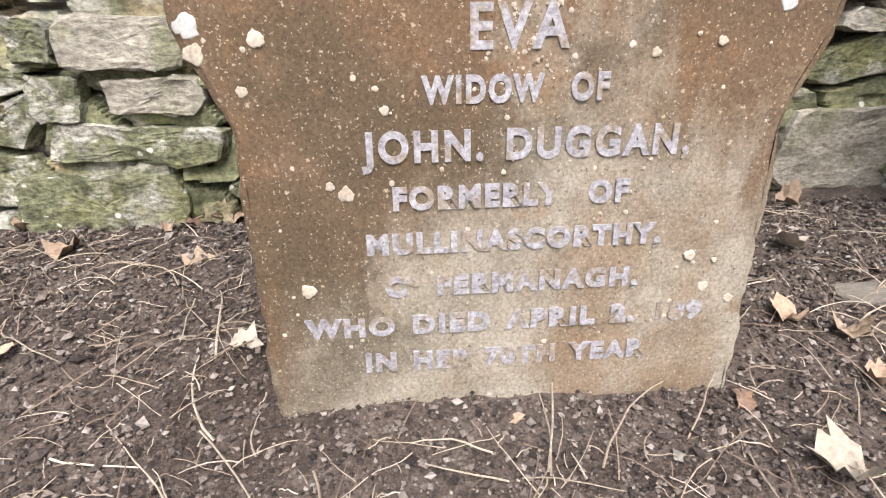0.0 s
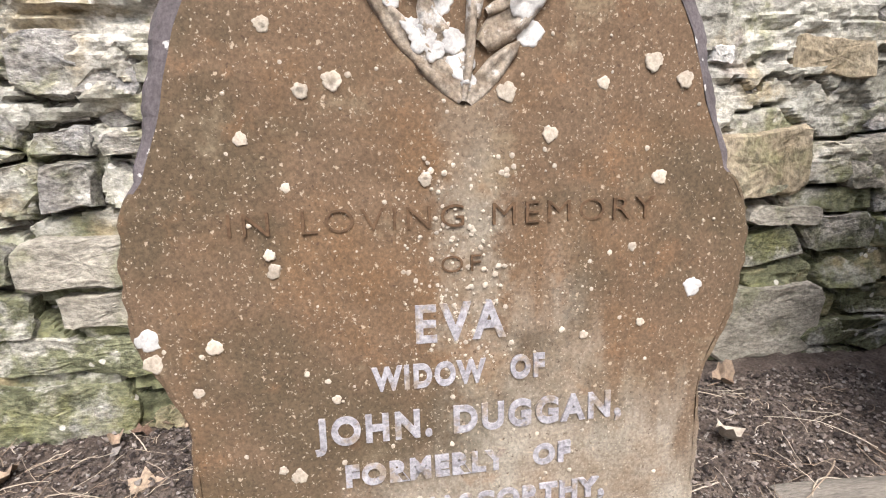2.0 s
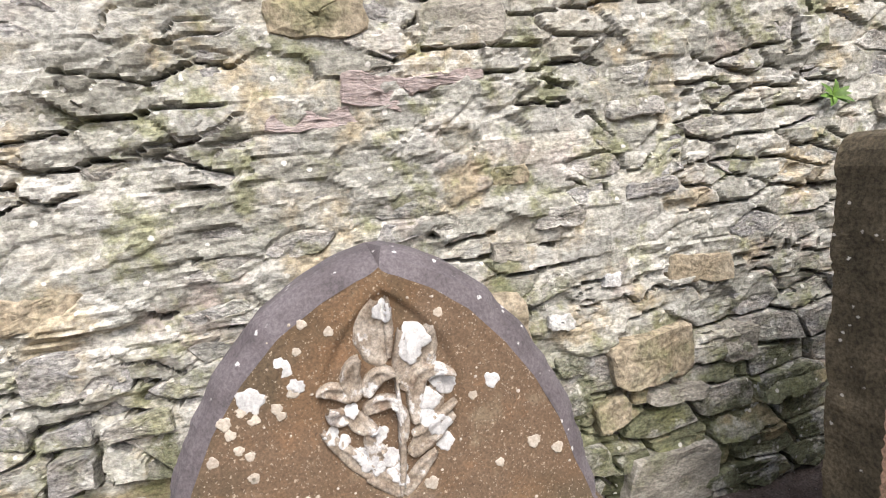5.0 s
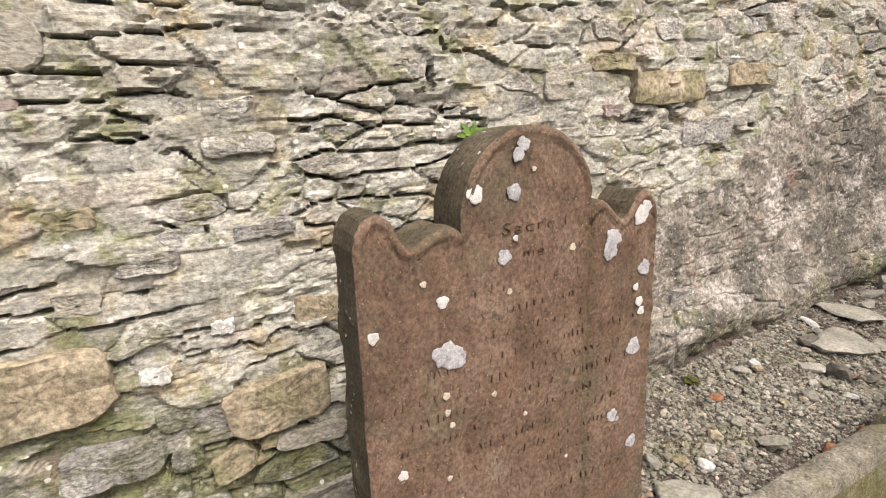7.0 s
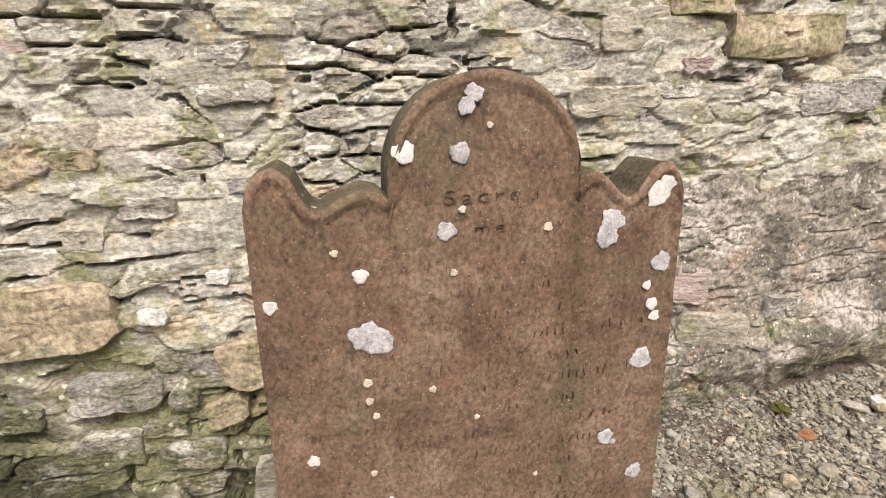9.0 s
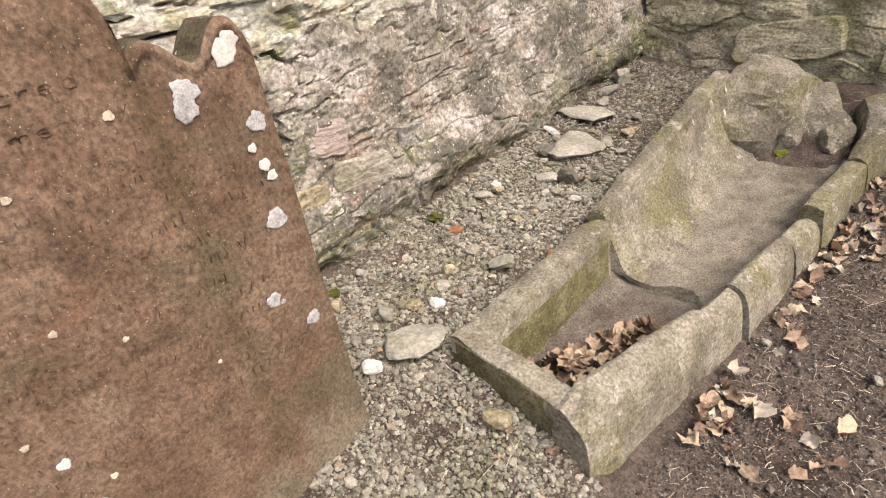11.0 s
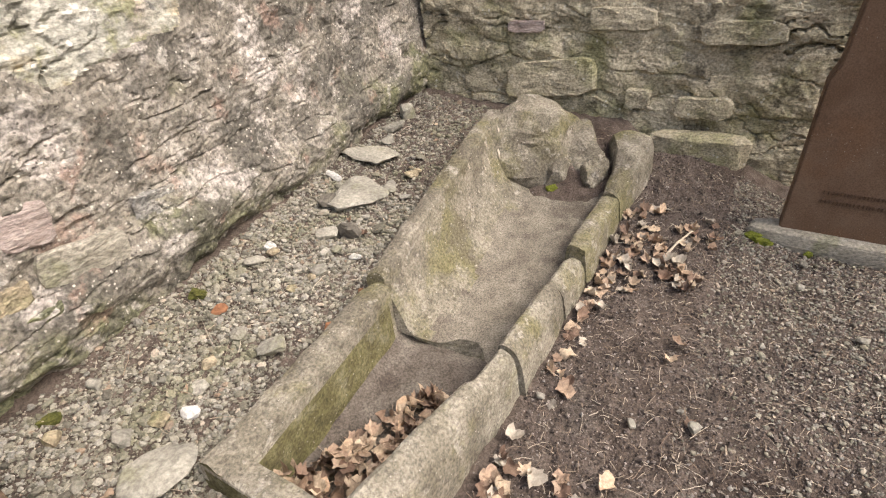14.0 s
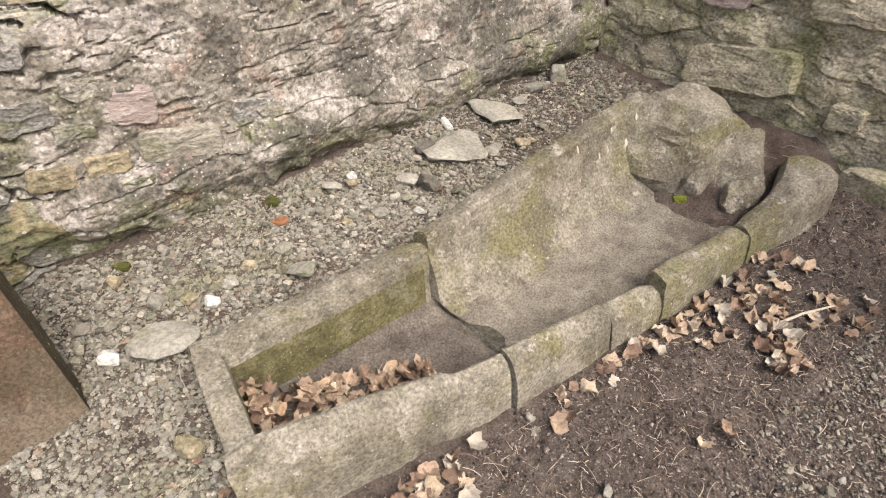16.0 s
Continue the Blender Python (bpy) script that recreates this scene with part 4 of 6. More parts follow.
    for text, x0, x1, z, cap in (("EVA", 0.033, 0.138, 0.431, 0.0424), ("WIDOW  OF", -0.019, 0.185, 0.377, 0.0265), ("JOHN. DUGGAN,", -0.087, 0.285, 0.315, 0.0318), ("FORMERLY  OF", -0.055, 0.220, 0.260, 0.0244),
                                 ("MULLINASCORTHY,", -0.088, 0.267, 0.206, 0.0233), ("C\u00ba FERMANAGH,", -0.070, 0.245, 0.150, 0.0233), ("WHO DIED APRIL 2, 189", -0.171, 0.335, 0.097, 0.0233), ("IN HER 70TH YEAR", -0.100, 0.266, 0.044, 0.0233)):
        inscription(stone, text, x0, x1, z, cap, h1_face, M_LEAD, 0.0002, 0.0019)
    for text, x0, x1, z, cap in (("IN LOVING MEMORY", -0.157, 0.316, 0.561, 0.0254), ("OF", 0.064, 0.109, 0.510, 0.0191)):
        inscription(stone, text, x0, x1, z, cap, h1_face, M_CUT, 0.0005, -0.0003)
    small = [(-0.134, 0.853, 11), (-0.096, 0.852, 10), (-0.065, 0.861, 9), (-0.128, 0.836, 9), (-0.155, 0.802, 9), (-0.107, 0.801, 8), (-0.120, 0.812, 8), (-0.106, 0.769, 9), (-0.043, 0.716, 11), (-0.074, 0.706, 9), (-0.060, 0.850, 8), (-0.110, 0.865, 8), (-0.040, 0.880, 10)]
    big = [(-0.097, 0.878, 22), (-0.052, 0.916, 17), (-0.036, 0.887, 14), (-0.018, 0.973, 8), (0.173, 0.961, 8), (0.246, 0.845, 14), (0.214, 0.827, 8), (0.306, 0.733, 12), (0.345, 0.714, 11),
           (0.188, 0.658, 10), (-0.136, 0.660, 8), (-0.042, 0.714, 10), (-0.075, 0.707, 8), (-0.106, 0.767, 7), (0.139, 0.703, 12), (0.049, 0.616, 7), (-0.114, 0.525, 7), (0.017, 0.957, 8),
           (-0.029, 0.936, 7), (0.248, 0.711, 8), (0.371, 0.473, 13), (0.320, 0.607, 10), (-0.107, 0.279, 10), (-0.161, 0.161, 10), (0.308, 0.185, 8), (0.341, 0.177, 4)]
    lower = [(-0.116, 0.520, 7), (-0.248, 0.456, 14), (-0.245, 0.430, 12), (-0.183, 0.443, 10), (0.305, 0.433, 6), (0.332, 0.141, 8), (-0.108, 0.129, 8), (0.049, 0.613, 8), (0.233, 0.423, 6),
           (-0.096, 0.610, 6), (-0.118, 0.540, 7), (0.290, 0.527, 6), (-0.124, 0.289, 6), (0.369, 0.122, 7), (-0.204, 0.393, 7), (-0.059, 0.370, 6)]
    white = [(0.093, 0.975, 17), (0.134, 0.929, 25), (0.127, 0.909, 19), (0.176, 0.850, 18), (0.148, 0.833, 19), (0.165, 0.861, 15), (0.159, 0.793, 21), (0.165, 0.763, 16), (0.142, 0.807, 15),
           (0.070, 0.792, 15), (0.003, 0.805, 13), (0.050, 0.756, 16), (0.091, 0.729, 17), (0.035, 0.837, 11), (0.084, 0.754, 16), (0.098, 0.713, 10), (0.039, 0.769, 11), (0.063, 0.745, 13),
           (0.020, 0.793, 10)]
    for x, z, mm in big + lower + small:
        lichen("lichen_patch", stone, h1_surf, x, z, mm * 0.00088, M_LICHEN if mm > 12 else M_LICHEN3, r)
    for x, z, mm in white:
        lichen("lichen_patch", stone, h1_surf, x, z, mm * 0.00088, M_LICHEN, r)
    # small specks, thicker towards the flower and the pale streak
    verts, faces = [], []
    for k in range(540):
        z = r.uniform(0.04, 1.0)
        if r.random() < 0.5:
            x, z = r.normal(0.09, 0.037), r.uniform(0.37, 0.64)
        else:
            x = r.uniform(-0.26, 0.43)
        if not np.interp(z, H1_ZL, H1_L) + 0.02 < x < np.interp(z, H1_ZR, H1_R) - 0.02:
            continue
        q, b = 0.0009 + 0.0030 * r.random() ** 2, len(verts)
        verts.append((x, h1_surf(x, z) - 0.0026, z))
        for j in range(7):
            a = j * 0.8976
            px, pz = x + q * math.cos(a) * r.uniform(0.7, 1.2), z + q * math.sin(a) * r.uniform(0.7, 1.2)
            verts.append((px, h1_surf(px, pz) - 0.0006, pz))
        faces += [(b, b + 1 + j, b + 1 + (j + 1) % 7) for j in range(7)]
    tagged(part_of("lichen_specks", mesh_of("lichen_specks", verts, faces, M_LICHEN3, True), stone), kind="stuff")
    return stone


headstone_pointed()


# ---- the round-topped headstone ----
def h2_face(x, z):
    return 0.0461 * x - 0.0183 * z + 0.5462


H2_X = [0.985, 0.990, 1.005, 1.032, 1.055, 1.068, 1.081, 1.100, 1.124, 1.159, 1.185, 1.197]
H2_T = [1.105, 1.130, 1.155, 1.165, 1.148, 1.118, 1.097, 1.098, 1.113, 1.126, 1.119, 1.108]
H2_X2 = [1.524, 1.535, 1.555, 1.580, 1.600, 1.618, 1.635, 1.651, 1.676, 1.700, 1.714, 1.722]
H2_T2 = [1.118, 1.128, 1.134, 1.118, 1.095, 1.082, 1.092, 1.118, 1.142, 1.142, 1.125, 1.100]


def h2_top(x):
    if x < 1.198:
        return float(np.interp(x, H2_X, H2_T))
    if x > 1.523:
        return float(np.interp(x, H2_X2, H2_T2))
    return 1.135 + 0.1625 * math.sqrt(max(0.0, 1 - ((x - 1.3605) / 0.1626) ** 2))


def headstone_round():
    stone = tagged(new("headstone"), "weathered red-brown sandstone headstone with round top and scrolled shoulders", "headstone", "headstones")
    xs = sorted(set([round(v, 4) for v in np.linspace(0.985, 1.722, 118)] + [1.1975, 1.1985, 1.5225, 1.5235]))
    xs = np.array(xs)
    top = np.array([h2_top(x) for x in xs])
    bot = -0.14 + 0 * xs + 0.22 * np.clip((xs - 1.56) / 0.162, 0, 1) ** 2.4
    s = np.linspace(0, 1, 170)
    X = np.repeat(xs[None, :], len(s), 0) + 0.022 * (1 - np.linspace(0, 1, len(s)))[:, None] * ((xs - 1.36) / 0.36)[None, :] * (xs > 1.36)[None, :]
    Z = bot[None, :] + s[:, None] * (top - bot)[None, :]
    # distance in from the outline, for the raised border and the soft arris
    px, pz = np.concatenate([xs, np.full(120, 0.985), np.full(120, 1.735), np.full(40, 1.198), np.full(40, 1.523)]), np.concatenate([top, np.linspace(-0.14, 1.1, 120), np.linspace(-0.05, 1.1, 120), np.linspace(1.11, 1.15, 40), np.linspace(1.11, 1.15, 40)])
    D = np.full(X.shape, 9.0)
    for a, b in zip(px, pz):
        D = np.minimum(D, np.hypot(X - a, Z - b))
    pil = 0.006 * np.exp(-((X - 1.2) / 0.008) ** 2) + 0.006 * np.exp(-((X - 1.525) / 0.012) ** 2)
    relief = -0.010 * (1 - step(0.0, 0.010, D)) + 0.005 * (1 - step(0.014, 0.020, D)) - 0.003 * np.exp(-((D - 0.020) / 0.003) ** 2) - pil * step(0.1, 0.5, Z) * 0.8
    relief = relief + 0.0022 * fbm(X * 14, Z * 14, 3, 101) + 0.0014 * fbm(X * 70, Z * 70, 2, 111) - 0.004 * step(0.75, 1.2, fbm(X * 9, Z * 9, 3, 121))
    Y = h2_face(X, Z) - relief
    n, rows = len(xs), len(s)
    i = (np.arange(rows - 1)[:, None] * n + np.arange(n - 1)[None, :]).ravel()
    part_of("face", mesh_of("face", np.stack([X, Y, Z], -1).reshape(-1, 3), np.stack([i, i + 1, i + n + 1, i + n], 1), M_H2, True), stone)
    # the sides, top and back follow the outline
    loop = [(X[k, 0], Z[k, 0], Y[k, 0]) for k in range(rows)] + [(X[-1, j], Z[-1, j], Y[-1, j]) for j in range(1, n)] + [(X[k, -1], Z[k, -1], Y[k, -1]) for k in range(rows - 2, -1, -1)]
    verts, faces = [], []
    depth = [0.0, 0.035, 0.075, 0.112]
    for d in depth:
        for k, (x, z, y) in enumerate(loop):
            w = 0.003 * fbm(np.array(x * 20 + z * 13), np.array(d * 30 + z * 5), 3, 131) if d else 0
            verts.append((x + float(w), y + d, z + float(w)))
    q = len(loop)
    for r in range(len(depth) - 1):
        faces += [(r * q + k, r * q + k + 1, (r + 1) * q + k + 1, (r + 1) * q + k) for k in range(q - 1)]
    faces.append(tuple((len(depth) - 1) * q + k for k in range(q)))
    part_of("edge", mesh_of("edge", verts, faces, M_H2_EDGE), stone, "darker lichened edge")
    r = np.random.default_rng(5)

    def surf(x, z):
        return h2_face(x, z) - 0.0015
    upper = ((1.223, 1.178, 20, M_LICHEN), (1.334, 1.262, 17, M_LICHEN2), (1.322, 1.243, 15, M_LICHEN2), (1.312, 1.174, 19, M_LICHEN2), (1.288, 1.051, 18, M_LICHEN2), (1.148, 0.989, 14, M_LICHEN),
                        (1.008, 0.953, 13, M_LICHEN), (1.150, 0.884, 30, M_LICHEN2), (1.172, 0.872, 27, M_LICHEN2), (1.672, 1.088, 26, M_LICHEN), (1.690, 1.105, 18, M_LICHEN), (1.586, 1.045, 26, M_LICHEN2),
                        (1.578, 1.018, 24, M_LICHEN2), (1.692, 0.961, 22, M_LICHEN2), (1.682, 0.880, 14, M_LICHEN), (1.690, 0.855, 12, M_LICHEN), (1.668, 0.918, 10, M_LICHEN), (1.670, 0.768, 25, M_LICHEN2))
    lower = ((1.607, 0.604, 19, M_LICHEN2), (1.680, 0.508, 20, M_LICHEN2), (1.625, 0.590, 7, M_LICHEN2), (1.050, 0.666, 12, M_LICHEN), (1.175, 0.552, 12, M_LICHEN), (1.114, 0.488, 11, M_LICHEN3), (1.182, 0.436, 12, M_LICHEN2),
                        (1.149, 0.800, 9, M_LICHEN3), (1.150, 0.765, 8, M_LICHEN3), (1.16, 0.735, 7, M_LICHEN3), (1.11, 1.03, 7, M_LICHEN3), (1.315, 1.085, 7, M_LICHEN), (1.30, 0.98, 7, M_LICHEN3), (1.465, 1.045, 9, M_LICHEN3),
                        (1.36, 1.215, 6, M_LICHEN3), (1.15, 0.62, 7, M_LICHEN3), (1.26, 0.77, 7, M_LICHEN3), (1.34, 0.70, 6, M_LICHEN3), (1.22, 0.47, 7, M_LICHEN3), (1.46, 0.55, 5, M_LICHEN3), (1.05, 0.40, 8, M_LICHEN3))
    for x, z, mm, m in upper + lower:
        lichen("lichen_patch", stone, surf, x, z, mm * 0.00088, m, r, 0.0022)
    # eroded lines of writing, no longer legible; the dark colour paints the cuts' shade
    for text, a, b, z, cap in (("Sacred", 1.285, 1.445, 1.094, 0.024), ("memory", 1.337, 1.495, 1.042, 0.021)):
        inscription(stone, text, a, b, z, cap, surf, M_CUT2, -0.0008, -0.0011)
    for row in range(2, 14):
        z, verts, faces = 1.078 - row * 0.047, [], []
        x, x1 = (1.22, 1.50) if row < 5 else (1.04, 1.68)
        while x < x1:
            w = r.uniform(0.004, 0.012)
            if r.random() < 0.55:
                b, h, sl = len(verts), r.uniform(0.007, 0.017), r.normal(0, 0.003)
                y = h2_face(x, z) - 0.0026
                verts += [(x, y, z), (x + w * 0.22, y, z), (x + w * 0.22 + sl, y, z + h), (x + sl, y, z + h), (x, y + 0.01, z), (x + w * 0.22, y + 0.01, z), (x + w * 0.22 + sl, y + 0.01, z + h), (x + sl, y + 0.01, z + h)]
                faces += [(b, b + 1, b + 2, b + 3), (b + 4, b, b + 3, b + 7), (b + 1, b + 5, b + 6, b + 2), (b + 3, b + 2, b + 6, b + 7)]
            x += w + r.uniform(0.004, 0.012)
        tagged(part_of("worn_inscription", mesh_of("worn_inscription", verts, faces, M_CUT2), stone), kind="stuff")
    # the stone stands a little out of line with its neighbour
    stone.matrix_world = pose(1.0, 0.585, 0, 0, 0, 5.0) @ Matrix.Translation((-0.005, -0.585, 1.3)) @ Matrix.Diagonal((1.03, 1, 1.03, 1)) @ Matrix.Translation((-0.985, 0, -1.3))
    return stone


headstone_round()


# ---- the tall slab on its kerb by the far wall ----
def headstone_slab():
    stone = tagged(new("headstone"), "smooth rust-brown sandstone slab headstone on a pale kerb", "headstone", "headstones")
    prof = [(-0.55, 0.05), (-0.553, 0.69), (-0.575, 0.745), (-0.59, 1.05), (-0.62, 1.25), (-0.72, 1.42), (-0.88, 1.50), (-1.04, 1.42), (-1.14, 1.25), (-1.17, 1.05), (-1.185, 0.745), (-1.207, 0.69), (-1.21, 0.05)]
    bm = bmesh.new()
    front = [bm.verts.new((4.10 - 0.02 * (z - 0.1), y, z)) for y, z in prof]
    f = bm.faces.new(front)
    ext = bmesh.ops.extrude_face_region(bm, geom=[f])
    bmesh.ops.translate(bm, vec=(0.09, 0, 0), verts=[v for v in ext["geom"] if isinstance(v, bmesh.types.BMVert)])
    bmesh.ops.recalc_face_normals(bm, faces=bm.faces)
    bmesh.ops.bevel(bm, geom=[e for e in bm.edges], offset=0.007, segments=2, affect="EDGES")
    me = bpy.data.meshes.new("slab")
    bm.to_mesh(me)
    bm.free()
    me.materials.append(M_H3)
    part_of("slab", me, stone)
    r = np.random.default_rng(8)
    for z in (0.245, 0.205):
        verts, faces = [], []
        y = -0.66
        while y > -0.98:
            w = r.uniform(0.003, 0.007)
            b = len(verts)
            verts += [(4.0955 - 0.02 * (q - 0.1), p, q) for p, q in ((y, z), (y - w, z), (y - w, z + 0.014), (y, z + 0.014))]
            verts += [(v[0] + 0.012, v[1], v[2]) for v in verts[b:b + 4]]
            faces += [(b, b + 1, b + 2, b + 3), (b + 3, b + 2, b + 6, b + 7), (b + 4, b, b + 3, b + 7), (b + 1, b + 5, b + 6, b + 2)]
            y -= w + r.uniform(0.005, 0.012)
        tagged(part_of("worn_inscription", mesh_of("worn_inscription", verts, faces, M_FAINT), stone), kind="stuff")
    return stone


headstone_slab()
kerb = tagged(new("kerb", blob("kerb", M_PALESTONE, (0.085, 0.47, 0.10), rng, 4, 0.07, True, breaks=0)), "pale low kerb stone under the brown slab", "kerb")
kerb.matrix_world = pose(4.13, -0.90, 0.010, 0, 0, 2)


# ---- the broken stone coffin ----
def wall_section(x, yo, yi, zt, zb=-0.05, spread=0.0, r=0.009):
    """Cross-section of a coffin side at x: outer foot, up, rounded rim, down the inner face."""
    s = 1 if yo > yi else -1
    yb, ib = yo + s * spread, yi - s * 0.012
    pts = [(yb, zb)] + [(yb + (yo - yb) * k / 5, zb + (zt - r - zb) * k / 5) for k in range(1, 6)]
    pts += [(yo - s * r * 0.3, zt - r * 0.3), (yo - s * r, zt)] + [(yo - s * r + (yi - yo + 2 * s * r) * k / 4, zt + 0.003) for k in (1, 2, 3)] + [(yi + s * r, zt), (yi + s * r * 0.3, zt - r * 0.3), (yi, zt - r)]
    pts += [(yi + (ib - yi) * k / 5, zt - r + (zb - zt + r) * k / 5) for k in range(1, 6)]
    return [(x, y, z) for y, z in pts]


def battered_section(x, foot, inner, zt, zb=-0.06):
    """Cross-section of the broken side: a broad outer face that leans in to a narrow ragged rim."""
    wide = inner - foot
    pts = [(foot - 0.012, zb), (foot - 0.006, 0.0), (foot, 0.35 * zt), (foot + 0.10 * wide, 0.62 * zt), (foot + 0.26 * wide, 0.82 * zt), (foot + 0.45 * wide, 0.92 * zt), (foot + 0.66 * wide, 0.98 * zt), (foot + 0.84 * wide, zt),
           (inner - 0.004, zt - 0.004), (inner, zt - 0.014), (inner + 0.004, 0.7 * zt), (inner + 0.008, 0.3 * zt), (inner + 0.010, zb)]
    return [(x, y, z) for y, z in pts]


def loft(sections, pitch=0.018, wear=0.006, seed=0.0, swap=False):
    """A solid through cross-sections, worn and pitted. Returns vertices and faces."""
    dense = []
    for a, b in zip(sections, sections[1:]):
        n = max(1, int(abs(b[0][0] - a[0][0]) / pitch))
        dense += [[tuple(p + (q - p) * k / n for p, q in zip(u, v)) for u, v in zip(a, b)] for k in range(n)]
    dense.append(sections[-1])
    w = len(dense[0])
    verts, off = [], Vector((seed, seed * 1.7, 3.1))
    for k, sec in enumerate(dense):
        mid = Vector(sec[0]).lerp(Vector(sec[-1]), 0.5)
        for p in sec:
            v = Vector(p)
            d = noise.noise(v * 9 + off) * 1.3 + noise.noise(v * 28 + off) * 0.7 + noise.noise(v * 70 + off) * 0.35
            out = Vector((0, v.y - mid.y, v.z - mid.z)).normalized()
            v += out * d * wear
            if k in (0, len(dense) - 1):
                v.x += noise.noise(v * 22 + off) * 0.008
            verts.append((v.y, v.x, v.z) if swap else tuple(v))
    faces = []
    for k in range(len(dense) - 1):
        faces += [(k * w + j, k * w + (j + 1) % w, (k + 1) * w + (j + 1) % w, (k + 1) * w + j) for j in range(w)]
    faces += [tuple(range(w - 1, -1, -1)), tuple((len(dense) - 1) * w + j for j in range(w))]
    return verts, faces


def merged(*pieces):
    verts, faces = [], []
    for v, f in pieces:
        b = len(verts)
        verts += list(v)
        faces += [tuple(i + b for i in q) for q in f]
    return verts, faces


M_SILT = surface("grey_silt_on_stone", [(0.25, (0.125, 0.108, 0.086)), (0.5, (0.21, 0.187, 0.152)), (0.75, (0.30, 0.274, 0.228))], scale=11, fine=150, contrast=0.6,
                 patches=[((0.075, 0.06, 0.05), 6, 0.52, 0.66, 0.6)], bump=0.7, dist=0.008)


# green algae, toned down to carry the shade of inner and end faces
M_SLIME_SHADE = surface("algae_and_shade_on_sandstone", [(0.2, (0.085, 0.078, 0.036)), (0.45, (0.145, 0.132, 0.062)), (0.65, (0.20, 0.182, 0.10)), (0.85, (0.29, 0.265, 0.19))], scale=12, fine=100, contrast=0.55,
                  patches=[((0.075, 0.068, 0.035), 6, 0.50, 0.62, 0.6), ((0.24, 0.22, 0.16), 9, 0.54, 0.64, 0.6)], specks=[((0.40, 0.37, 0.30), 100, 0.26, 0.10)], bump=1.0, dist=0.012)
# a darker silt than the head end's, for the foot's floor
M_DARKSILT = surface("dark_floor_silt", [(0.25, (0.080, 0.066, 0.054)), (0.5, (0.135, 0.116, 0.098)), (0.75, (0.20, 0.178, 0.152))], scale=9, fine=130, contrast=0.6,
                     patches=[((0.060, 0.045, 0.038), 6, 0.50, 0.64, 0.7)], bump=0.9, dist=0.008)


def hewn(me):
    """Keeps the worn arrises of cut stone crisp."""
    me.set_sharp_from_angle(angle=radians(27))
    return me


